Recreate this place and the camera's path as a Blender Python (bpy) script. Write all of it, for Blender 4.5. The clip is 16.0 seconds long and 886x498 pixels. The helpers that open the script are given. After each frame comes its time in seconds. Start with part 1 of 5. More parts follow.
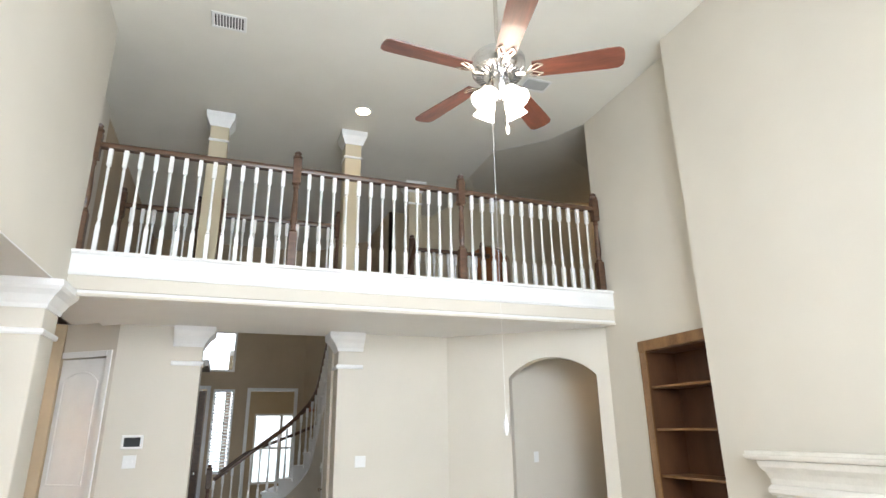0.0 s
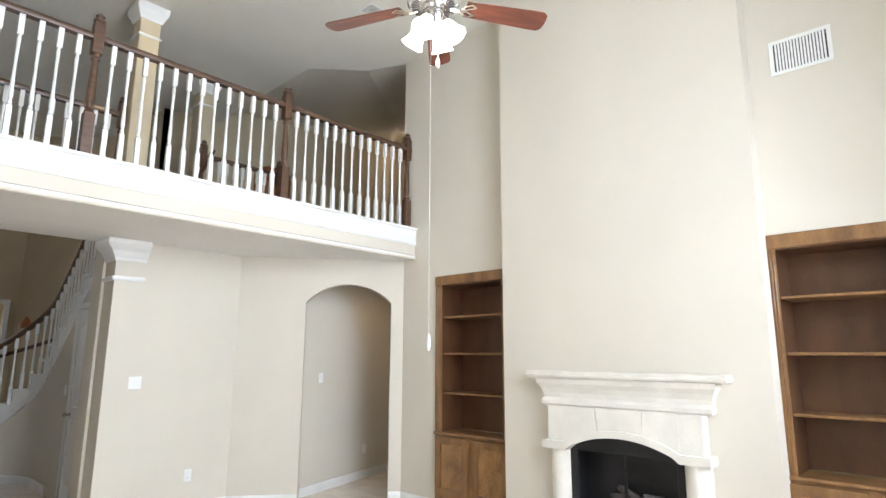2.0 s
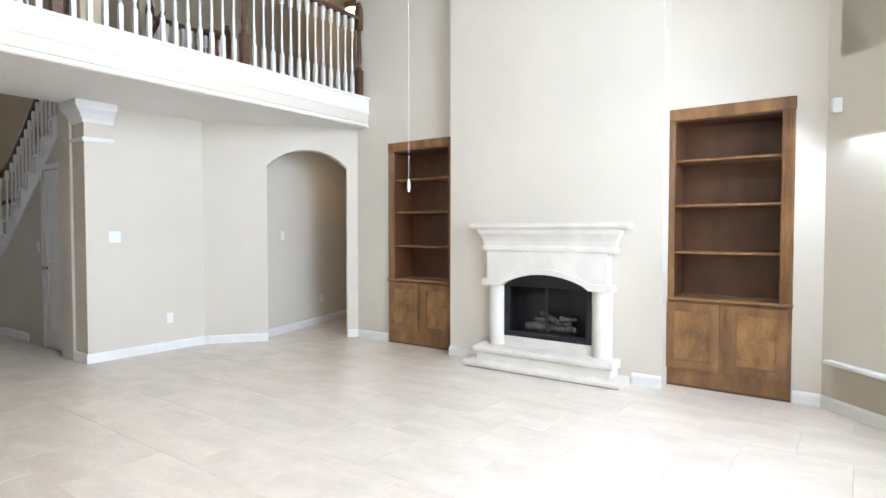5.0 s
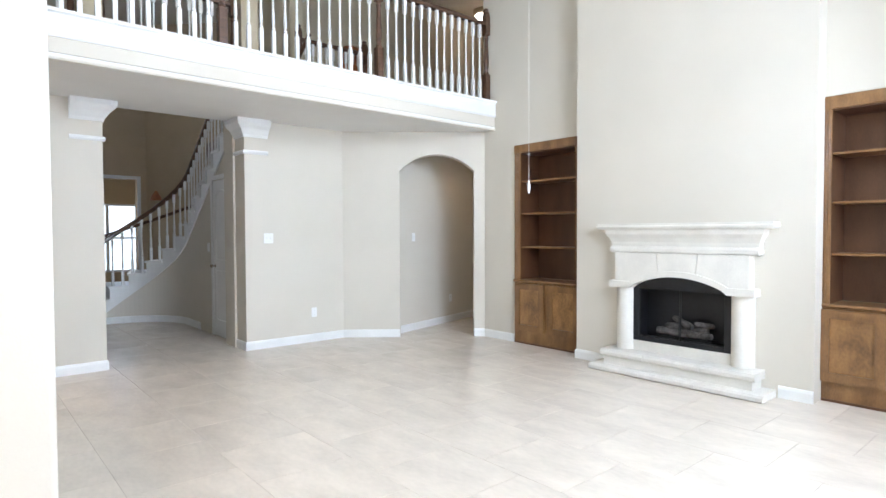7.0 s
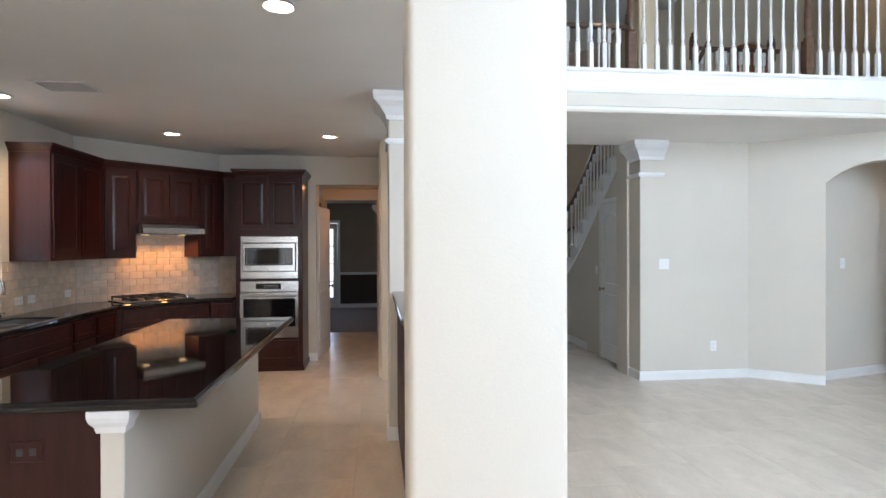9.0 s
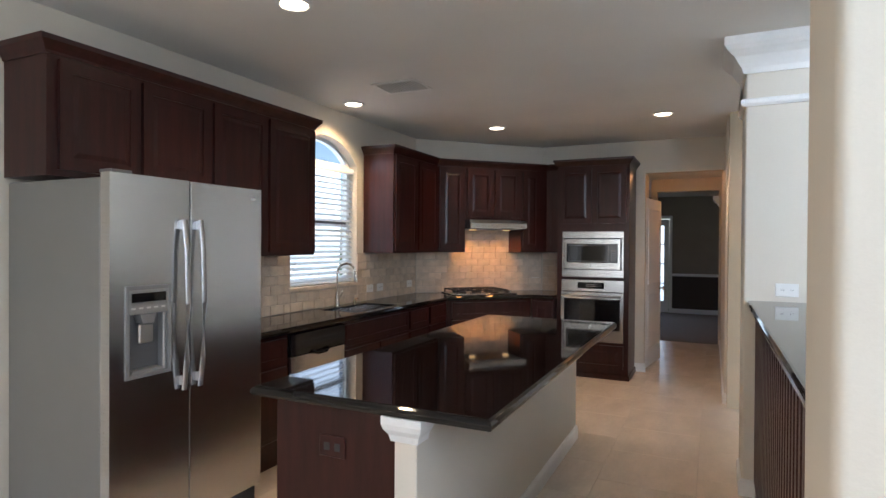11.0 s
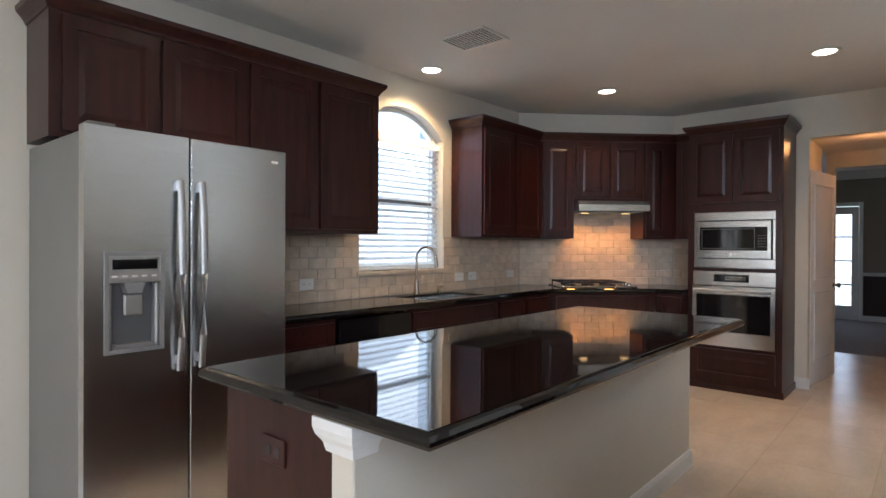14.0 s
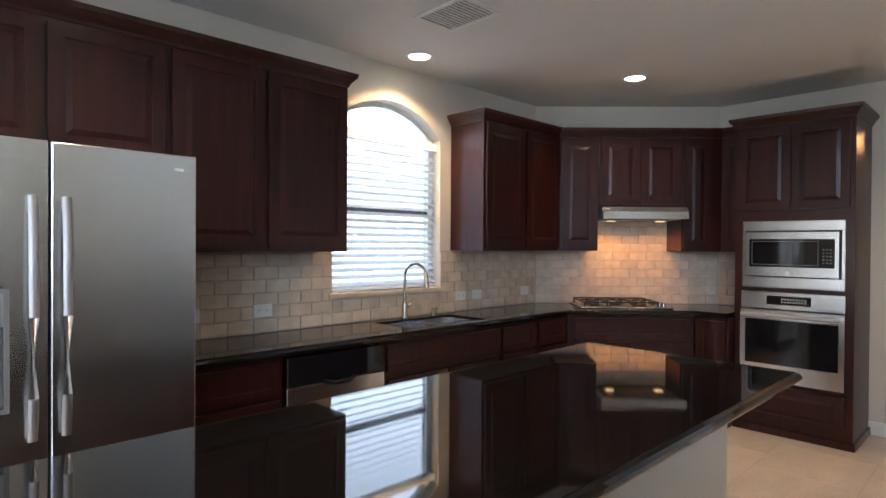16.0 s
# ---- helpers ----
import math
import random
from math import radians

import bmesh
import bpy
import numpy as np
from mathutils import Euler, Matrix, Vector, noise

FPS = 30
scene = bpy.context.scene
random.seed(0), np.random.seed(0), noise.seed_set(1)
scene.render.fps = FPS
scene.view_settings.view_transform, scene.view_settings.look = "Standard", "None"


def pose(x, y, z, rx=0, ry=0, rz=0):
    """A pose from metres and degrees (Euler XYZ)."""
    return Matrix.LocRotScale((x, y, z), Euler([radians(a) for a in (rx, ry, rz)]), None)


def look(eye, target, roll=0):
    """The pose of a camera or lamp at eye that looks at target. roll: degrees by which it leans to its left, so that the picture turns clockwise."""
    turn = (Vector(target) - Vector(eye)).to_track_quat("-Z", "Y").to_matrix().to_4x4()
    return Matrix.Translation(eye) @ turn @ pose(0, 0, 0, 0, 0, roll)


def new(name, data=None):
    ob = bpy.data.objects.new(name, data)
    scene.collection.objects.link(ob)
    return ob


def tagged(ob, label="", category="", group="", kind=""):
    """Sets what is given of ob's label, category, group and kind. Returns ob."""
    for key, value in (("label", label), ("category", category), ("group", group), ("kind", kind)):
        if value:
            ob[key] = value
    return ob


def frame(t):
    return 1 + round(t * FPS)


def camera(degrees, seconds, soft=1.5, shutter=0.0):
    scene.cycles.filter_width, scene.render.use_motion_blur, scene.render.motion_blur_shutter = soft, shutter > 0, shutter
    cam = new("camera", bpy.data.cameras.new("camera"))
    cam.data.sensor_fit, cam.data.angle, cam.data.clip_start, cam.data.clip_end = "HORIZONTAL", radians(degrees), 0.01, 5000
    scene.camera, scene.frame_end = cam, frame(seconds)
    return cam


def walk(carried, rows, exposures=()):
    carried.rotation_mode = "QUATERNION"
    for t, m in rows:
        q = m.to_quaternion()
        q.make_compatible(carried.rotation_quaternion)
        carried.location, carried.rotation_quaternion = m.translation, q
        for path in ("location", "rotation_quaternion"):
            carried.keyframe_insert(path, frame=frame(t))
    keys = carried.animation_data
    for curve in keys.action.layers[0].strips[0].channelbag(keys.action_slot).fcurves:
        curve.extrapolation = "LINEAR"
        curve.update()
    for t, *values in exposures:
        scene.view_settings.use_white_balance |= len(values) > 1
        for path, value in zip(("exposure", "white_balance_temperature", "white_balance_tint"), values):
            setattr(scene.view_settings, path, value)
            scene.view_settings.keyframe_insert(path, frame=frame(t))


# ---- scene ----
cam = camera(75.6, 16.0)
PATH = [
    (0, (0.3, 0.453, 1.594), (0.952, 2.245, 2.198), -0.8),
    (0.5, (0.125, 0.56, 1.595), (1.002, 2.266, 2.162), -0.4),
    (1, (-0.105, 0.615, 1.608), (0.995, 2.201, 2.132), -0.3),
    (1.5, (-0.283, 0.694, 1.564), (0.999, 2.163, 2.013), 0.0),
    (2, (-0.445, 0.851, 1.55), (0.993, 2.191, 1.917), 0.2),
    (2.5, (-0.58, 0.901, 1.514), (0.951, 2.161, 1.774), 0.2),
    (3, (-0.625, 0.854, 1.433), (0.961, 2.058, 1.61), 0.3),
    (3.5, (-0.817, 0.843, 1.394), (0.831, 1.976, 1.424), 0.1),
    (3.7, (-0.871, 0.801, 1.393), (0.789, 1.916, 1.35), 0.1),
    (5.8, (-1.23, 0.444, 1.338), (0.307, 1.723, 1.284), -0.1),
    (6, (-1.21, 0.426, 1.342), (0.292, 1.746, 1.286), -0.2),
    (6.5, (-1.176, 0.416, 1.348), (0.238, 1.829, 1.288), -0.2),
    (7, (-1.178, 0.44, 1.348), (0.13, 1.952, 1.29), -0.2),
    (7.5, (-1.201, 0.504, 1.331), (-0.018, 2.116, 1.28), -0.2),
    (8, (-1.284, 0.602, 1.35), (-0.351, 2.371, 1.318), -0.3),
    (8.5, (-1.409, 0.718, 1.484), (-0.851, 2.637, 1.438), -0.3),
    (9, (-1.51, 0.823, 1.501), (-1.28, 2.81, 1.488), -0.2),
    (9.5, (-1.559, 0.941, 1.493), (-1.673, 2.938, 1.497), -0.2),
    (10, (-1.632, 1.18, 1.483), (-2.095, 3.125, 1.49), -0.2),
    (10.2, (-1.662, 1.253, 1.494), (-2.216, 3.175, 1.494), 0.0),
    (12.3, (-1.41, 1.801, 1.361), (-2.572, 3.429, 1.349), 0.2),
    (12.5, (-1.43, 1.877, 1.347), (-2.613, 3.489, 1.336), 0.2),
    (13, (-1.416, 2.001, 1.334), (-2.641, 3.583, 1.319), 0.3),
    (13.5, (-1.412, 2.175, 1.339), (-2.671, 3.729, 1.324), 0.3),
    (14, (-1.414, 2.282, 1.299), (-2.721, 3.796, 1.287), 0.3),
    (14.5, (-1.464, 2.385, 1.276), (-2.819, 3.857, 1.264), 0.3),
    (15, (-1.553, 2.572, 1.307), (-2.953, 4.001, 1.297), 0.3),
    (15.5, (-1.587, 2.767, 1.362), (-2.996, 4.187, 1.35), 0.3),
    (16, (-1.568, 3.053, 1.422), (-2.998, 4.451, 1.405), 0.4),
]
LOOKS = [(0, .3, 6400, 14), (3.5, .4, 6100, 16), (7, .38, 5850, 15), (8, .3, 5800, 14), (9.5, .12, 5650, 13), (12.5, -.04, 5800, 13), (14.5, .17, 5600, 12), (16, .2, 5500, 12)]
walk(cam, [(t, look(eye, target, roll)) for t, eye, target, roll in PATH], LOOKS)

# ---- world, sun, large lights ----
world = bpy.data.worlds.new("world")
scene.world = world
world.use_nodes = True
wn = world.node_tree.nodes
sky = wn.new("ShaderNodeTexSky")
sky.sky_type, sky.sun_disc = "NISHITA", False
sky.sun_elevation, sky.sun_rotation = radians(55.5), radians(129)
wn["Background"].inputs[1].default_value = 0.15
world.node_tree.links.new(sky.outputs[0], wn["Background"].inputs[0])
sun = new("sun", bpy.data.lights.new("sun", "SUN"))
sun.data.energy, sun.data.angle, sun.data.color = 5.0, radians(0.5), (1, .95, .86)
sun.matrix_world = look((8, -6.5, 15), (0, 0, 0))


def area(name, m, w, h, watts, color):
    ob = new(name, bpy.data.lights.new(name, "AREA"))
    ob.data.shape, ob.data.size, ob.data.size_y = "RECTANGLE", w, h
    ob.data.energy, ob.data.color = watts, color
    ob.matrix_world = m
    return ob


def bulb(name, x, y, z, watts, color, size=.05, spot=0):
    ob = new(name, bpy.data.lights.new(name, "SPOT" if spot else "POINT"))
    ob.data.energy, ob.data.color, ob.data.shadow_soft_size = watts, color, size
    if spot:
        ob.data.spot_size, ob.data.spot_blend = radians(spot), .6
    ob.location = (x, y, z)
    return ob


DAY, WARM = (.80, .91, 1.0), (1, .62, .30)
area("daylight_back", look((1.35, -.50, 2.5), (1.0, 5, 1.9)), 2.4, 3.6, 235, DAY).data.spread = radians(138)
area("daylight_bay", look((3.62, -.16, 3.2), (.6, 2.86, 2.6)), 1.7, 2.8, 50, DAY)
area("daylight_bay_low", look((3.62, -.16, 1.45), (2.2, 1.26, .3)), 1.5, 2.0, 230, DAY)
area("daylight_nook", look((-2.9, -.50, 1.4), (-2.9, 5, 4.2)), 2.2, 1.8, 36, (1, .97, .89))
area("daylight_kitchen", look((-4.92, 5.58, 2.30), (0, 5.58, 2.25)), 1.1, 2.6, 22, DAY)
area("daylight_foyer", look((.1, 12.3, 2.3), (.1, 7, 2.2)), 1.1, 3.0, 55, DAY)

# ---- materials ----
def mat(name, color, rough=.6, metal=0.0, vary=.12, scale=3.0, fine=60.0, bump=.05, stretch=(1, 1, 1), spec=.5, emit=0.0, rand=0.0, coat=0.0, dark=None):
    m = bpy.data.materials.new(name)
    m.use_nodes = True
    nt = m.node_tree
    n, l = nt.nodes, nt.links
    b = n["Principled BSDF"]
    b.inputs["Roughness"].default_value, b.inputs["Metallic"].default_value = rough, metal
    b.inputs["Specular IOR Level"].default_value = spec
    b.inputs["Coat Weight"].default_value = coat
    b.inputs["Coat Roughness"].default_value = .08
    tc, mp = n.new("ShaderNodeTexCoord"), n.new("ShaderNodeMapping")
    mp.inputs["Scale"].default_value = stretch
    l.new(tc.outputs["Object"], mp.inputs[0])
    a, c = n.new("ShaderNodeTexNoise"), n.new("ShaderNodeTexNoise")
    a.inputs["Scale"].default_value, c.inputs["Scale"].default_value = scale, fine
    a.inputs["Detail"].default_value, c.inputs["Detail"].default_value = 5, 3
    l.new(mp.outputs[0], a.inputs["Vector"])
    l.new(mp.outputs[0], c.inputs["Vector"])
    mixf = n.new("ShaderNodeMath")
    mixf.operation = "MULTIPLY_ADD"
    l.new(c.outputs["Fac"], mixf.inputs[0])
    mixf.inputs[1].default_value = .35
    l.new(a.outputs["Fac"], mixf.inputs[2])
    if rand:
        oi, ra = n.new("ShaderNodeObjectInfo"), n.new("ShaderNodeMath")
        ra.operation = "MULTIPLY_ADD"
        l.new(oi.outputs["Random"], ra.inputs[0])
        ra.inputs[1].default_value = rand
        l.new(mixf.outputs[0], ra.inputs[2])
        mixf = ra
        # each piece takes its grain from another place
        addv = n.new("ShaderNodeVectorMath")
        addv.operation = "MULTIPLY_ADD"
        comb = n.new("ShaderNodeCombineXYZ")
        l.new(oi.outputs["Random"], comb.inputs[0])
        l.new(oi.outputs["Random"], comb.inputs[1])
        l.new(comb.outputs[0], addv.inputs[0])
        addv.inputs[1].default_value = (37, 91, 0)
        l.new(mp.outputs[0], addv.inputs[2])
        l.new(addv.outputs[0], a.inputs["Vector"])
    ramp = n.new("ShaderNodeValToRGB")
    lo = dark or [max(0, v * (1 - vary * 1.6)) for v in color]
    hi = [min(1, v * (1 + vary)) for v in color]
    ramp.color_ramp.elements[0].position, ramp.color_ramp.elements[1].position = .4, .95 + rand * .6
    ramp.color_ramp.elements[0].color, ramp.color_ramp.elements[1].color = (*lo, 1), (*hi, 1)
    l.new(mixf.outputs[0], ramp.inputs[0])
    l.new(ramp.outputs[0], b.inputs["Base Color"])
    if bump:
        bu = n.new("ShaderNodeBump")
        bu.inputs["Strength"].default_value, bu.inputs["Distance"].default_value = bump, .01
        l.new(c.outputs["Fac"], bu.inputs["Height"])
        l.new(bu.outputs[0], b.inputs["Normal"])
    if emit:
        b.inputs["Emission Color"].default_value = (*color, 1)
        b.inputs["Emission Strength"].default_value = emit
    return m


WALL = mat("wall_paint", (.66, .615, .53), .85, vary=.03, scale=1.2, fine=140, bump=.06, spec=.2)
TAN = mat("tan_wall_paint", (.60, .52, .37), .85, vary=.04, scale=1.2, fine=140, bump=.06, spec=.2)
HIGH = mat("warm_white_ceiling_paint", (.80, .78, .705), .9, vary=.03, scale=1.5, fine=160, bump=.08, spec=.2)
CEIL = mat("ceiling_paint", (.80, .79, .765), .9, vary=.03, scale=1.5, fine=160, bump=.08, spec=.2)
WHITE = mat("white_trim_paint", (.80, .80, .78), .45, vary=.04, scale=4, fine=50, bump=.02)
TILE = mat("floor_tile", (.69, .615, .52), .24, vary=.10, scale=2.2, fine=18, bump=.02, stretch=(1, 2.2, 1), rand=.10)
GROUT = mat("grout", (.50, .44, .37), .9, vary=.1, fine=90)
CHERRY = mat("dark_cherry_wood", (.034, .0085, .0070), .30, vary=.35, scale=4, fine=45, bump=.015, stretch=(6, 6, .6), coat=.04, spec=.32)
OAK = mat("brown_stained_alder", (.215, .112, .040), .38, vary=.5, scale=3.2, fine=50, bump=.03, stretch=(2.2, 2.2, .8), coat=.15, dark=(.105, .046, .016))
# the same alder, darkened to paint in the shade inside the bookcases
OAK_SHADE = mat("brown_stained_alder_inside", (.092, .041, .018), .45, vary=.45, scale=4, fine=50, bump=.03, stretch=(2, 2, .7), dark=(.07, .03, .013))
RAIL = mat("dark_stained_oak", (.105, .052, .028), .38, vary=.4, scale=5, fine=70, bump=.03, stretch=(1, 6, 6), coat=.2)
GRANITE = mat("black_granite", (.008, .007, .007), .04, vary=.8, scale=90, fine=300, bump=0, spec=.45)
STEEL = mat("brushed_stainless_steel", (.64, .645, .65), .19, 1.0, vary=.06, scale=3, fine=60, bump=.03, stretch=(1.5, 1.5, 40))
SIDEG = mat("textured_grey_steel", (.24, .24, .235), .5, .4, vary=.04, fine=160, bump=.08)
STEELD = mat("grey_painted_steel", (.18, .18, .185), .45, .6, vary=.05, fine=90, bump=.03)
NICKEL = mat("brushed_nickel", (.60, .56, .50), .25, 1.0, vary=.05, bump=.01)
BLACK = mat("black_glass_panel", (.008, .008, .009), .06, vary=.2, bump=0)
SOOT = mat("firebox_black", (.009, .009, .011), .45, vary=.4, scale=6, fine=40, bump=.1)
IRON = mat("cast_iron", (.015, .014, .014), .5, vary=.3, fine=90, bump=.1)
LIME = mat("cast_limestone", (.74, .71, .64), .7, vary=.07, scale=5, fine=70, bump=.12)
TRAV = mat("tumbled_travertine", (.60, .50, .39), .6, vary=.18, scale=9, fine=70, bump=.25, rand=.22)
MORTAR = mat("travertine_grout", (.52, .46, .38), .9, vary=.1, fine=90, bump=.1)
BLADE = mat("fan_blade_mahogany", (.135, .040, .022), .4, vary=.4, scale=4, fine=50, bump=.02, stretch=(1, 8, 8), coat=.2)
FROST = mat("lit_frosted_glass", (1, .93, .80), .4, vary=0, bump=0, emit=9)
CANGLOW = mat("lit_recessed_lamp", (1, .80, .52), .4, vary=0, bump=0, emit=14)
HOODGLOW = mat("lit_hood_lens", (1, .62, .25), .4, vary=0, bump=0, emit=2.5)
PLAST = mat("white_plastic", (.82, .82, .80), .35, vary=.02, bump=0)
SCREEN = mat("dark_screen", (.03, .035, .04), .15, vary=.1, bump=0)
CARPET = mat("grey_carpet", (.20, .165, .15), .95, vary=.25, scale=14, fine=220, bump=.4, stretch=(1, 5, 1))
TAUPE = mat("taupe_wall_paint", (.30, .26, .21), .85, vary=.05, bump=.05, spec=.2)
WAINS = mat("dark_brown_wall_paint", (.045, .03, .024), .6, vary=.1)
BROWN = mat("foyer_tan_paint", (.50, .40, .275), .85, vary=.04, bump=.05, spec=.2)
OAKP = mat("mottled_alder_panel", (.30, .155, .052), .36, vary=.5, scale=3.5, fine=30, bump=.03, stretch=(1.5, 1.5, 1), coat=.2, dark=(.075, .034, .012))
SATIN = mat("satin_steel", (.50, .50, .50), .42, 1.0, vary=.04, bump=.01)
SILVER = mat("silver_plastic", (.33, .33, .33), .38, .5, vary=.05, bump=0)
LOG = mat("ceramic_log", (.085, .075, .068), .9, vary=.6, scale=14, fine=60, bump=.5)
BRICK = mat("outdoor_brick", (.36, .16, .10), .85, vary=.3, scale=6, fine=30, bump=.3)
GRASS = mat("lawn", (.07, .12, .035), .95, vary=.4, scale=2, fine=40, bump=.5)
LEAF = mat("shrub_leaf", (.06, .14, .04), .7, vary=.4, scale=6, fine=40)
FENCE = mat("cedar_fence", (.34, .22, .14), .85, vary=.25, scale=4, fine=40, bump=.2)
BLIND = mat("white_blind_slat", (.84, .85, .84), .5, vary=.02, bump=0)
VENTG = mat("vent_grey", (.45, .45, .44), .5, vary=.05, bump=0)
VOID = mat("vent_dark", (.05, .05, .05), .9, vary=.1, bump=0)
ORANGE = mat("warm_stained_door", (.36, .13, .045), .4, vary=.3, scale=4, fine=40, stretch=(4, 4, .7), coat=.2)

b_ = STEEL.node_tree.nodes["Principled BSDF"]
b_.inputs["Roughness"].default_value = .21
b_.inputs["Anisotropic"].default_value, b_.inputs["Anisotropic Rotation"].default_value = .72, .25

GLASS = bpy.data.materials.new("window_glass")
GLASS.use_nodes = True
gb = GLASS.node_tree.nodes["Principled BSDF"]
gb.inputs["Transmission Weight"].default_value, gb.inputs["Roughness"].default_value, gb.inputs["IOR"].default_value = 1, 0, 1.05

# ---- building helpers ----
def part(name, bm, material, parent=None, label=""):
    me = bpy.data.meshes.new(name)
    bmesh.ops.recalc_face_normals(bm, faces=bm.faces)
    bm.to_mesh(me)
    bm.free()
    me.materials.append(material)
    ob = new(name, me)
    ob.parent = parent
    if label:
        tagged(ob, label)
    return ob


def again(ob, m, parent):
    """another piece on the same mesh"""
    o = new(ob.name.split(".")[0], ob.data)
    o.parent = parent
    o.matrix_basis = m
    return o


def thing(name, m, label, category, group=""):
    e = new(name)
    e.matrix_basis = m
    e.empty_display_size = .1
    return tagged(e, label, category, group)


def setting(ob, label, category):
    return tagged(ob, label, category, kind="structure")


def box(bm, x0, x1, y0, y1, z0, z1, bev=0.0, seg=1):
    r = bmesh.ops.create_cube(bm, size=1, matrix=Matrix.LocRotScale(((x0 + x1) / 2, (y0 + y1) / 2, (z0 + z1) / 2), None, (abs(x1 - x0), abs(y1 - y0), abs(z1 - z0))))
    if bev:
        es = list({e for v in r["verts"] for e in v.link_edges})
        bmesh.ops.bevel(bm, geom=es, offset=bev, segments=seg, affect="EDGES", profile=.5)
    return bm


def B(*a, **k):
    return box(bmesh.new(), *a, **k)


def lathe(bm, prof, seg=16, m=None, square=False):
    """turned solid from (radius, z) pairs"""
    m = m or Matrix()
    rings = []
    for r, z in prof:
        rings.append([bm.verts.new(m @ Vector((r * math.cos((i + .5) * 2 * math.pi / seg), r * math.sin((i + .5) * 2 * math.pi / seg), z))) for i in range(seg)])
    for a, b in zip(rings, rings[1:]):
        for i in range(seg):
            bm.faces.new((a[i], a[(i + 1) % seg], b[(i + 1) % seg], b[i]))
    bm.faces.new(rings[0][::-1])
    bm.faces.new(rings[-1])
    return bm


def prism(bm, poly, y0, y1, m=None):
    """polygon in x, z pushed along y"""
    m = m or Matrix()
    a = [bm.verts.new(m @ Vector((x, y0, z))) for x, z in poly]
    b = [bm.verts.new(m @ Vector((x, y1, z))) for x, z in poly]
    n = len(poly)
    for i in range(n):
        bm.faces.new((a[i], a[(i + 1) % n], b[(i + 1) % n], b[i]))
    fa, fb = bm.faces.new(a[::-1]), bm.faces.new(b)
    bmesh.ops.triangulate(bm, faces=[fa, fb])
    return bm


def sweep(bm, prof, path, closed=False):
    """profile (out, z) along a flat path of (x, y); out is to the right of the way"""
    n, rings = len(path), []
    P = [Vector(p) for p in path]
    for i, p in enumerate(P):
        d0 = (p - P[i - 1]).normalized() if (i or closed) else None
        d1 = (P[(i + 1) % n] - p).normalized() if (i < n - 1 or closed) else None
        d0, d1 = d0 or d1, d1 or d0
        nr = Vector((d0.y, -d0.x)) + Vector((d1.y, -d1.x))
        nr = nr / max(.2, nr.length_squared) * 2
        rings.append([bm.verts.new((p.x + nr.x * o, p.y + nr.y * o, z)) for o, z in prof])
    k = len(prof)
    for i in range(n if closed else n - 1):
        a, b = rings[i], rings[(i + 1) % n]
        for j in range(k):
            bm.faces.new((a[j], a[(j + 1) % k], b[(j + 1) % k], b[j]))
    if not closed:
        bm.faces.new(rings[0])
        bm.faces.new(rings[-1][::-1])
    return bm


def tube(bm, pts, r, seg=8, rz=None):
    """round or oval rod through 3D points"""
    P = [Vector(p) for p in pts]
    rings = []
    for i, p in enumerate(P):
        d = (P[min(i + 1, len(P) - 1)] - P[max(i - 1, 0)]).normalized()
        u = d.cross(Vector((0, 0, 1)))
        u = u.normalized() if u.length > .05 else Vector((1, 0, 0))
        w = u.cross(d).normalized()
        rings.append([bm.verts.new(p + u * r * math.cos(2 * math.pi * (k + .5) / seg) + w * (rz or r) * math.sin(2 * math.pi * (k + .5) / seg)) for k in range(seg)])
    for a, b in zip(rings, rings[1:]):
        for k in range(seg):
            bm.faces.new((a[k], a[(k + 1) % seg], b[(k + 1) % seg], b[k]))
    bm.faces.new(rings[0][::-1])
    bm.faces.new(rings[-1])
    return bm


def weld(bm):
    bmesh.ops.remove_doubles(bm, verts=bm.verts, dist=2e-4)
    return bm


def smooth(ob, deg=40):
    for p in ob.data.polygons:
        p.use_smooth = True
    ob.data.set_sharp_from_angle(angle=radians(deg))
    return ob


def arc(x0, x1, zs, zt, n=12):
    """points of a segmental arch from x1 to x0"""
    w, h = (x1 - x0) / 2, zt - zs
    R = (w * w + h * h) / (2 * h)
    a = math.asin(w / R)
    return [((x0 + x1) / 2 + R * math.sin(a - 2 * a * i / n), zt - R + R * math.cos(a - 2 * a * i / n)) for i in range(n + 1)]


def wall(name, p0, p1, z0, z1, holes=(), th=.14, material=None, label="beige painted drywall wall", rounded=0):
    """wall from p0 to p1, its face on that line and its body to the left; holes (s0, s1, z0, z1[, arch spring])"""
    d = Vector(p1) - Vector(p0)
    L = d.length
    bm = bmesh.new()
    s = 0
    for h in sorted(holes):
        if h[0] - s > 1e-4:
            box(bm, s, h[0], 0, th, z0, z1)
        if h[2] > z0 + 1e-4:
            box(bm, h[0], h[1], 0, th, z0, h[2])
        if len(h) > 4:
            ap = arc(h[0], h[1], h[4], h[3])
            for (xa, za), (xb, zb) in zip(ap, ap[1:]):
                prism(bm, [(xa, za), (xa, z1), (xb, z1), (xb, zb)], 0, th)
        elif h[3] < z1 - 1e-4:
            box(bm, h[0], h[1], 0, th, h[3], z1)
        s = h[1]
    if L - s > 1e-4:
        box(bm, s, L, 0, th, z0, z1)
    ob = part(name, weld(bm), material or WALL)
    ob.matrix_basis = pose(p0[0], p0[1], 0, 0, 0, math.degrees(math.atan2(d.y, d.x)))
    return setting(ob, label, "wall")


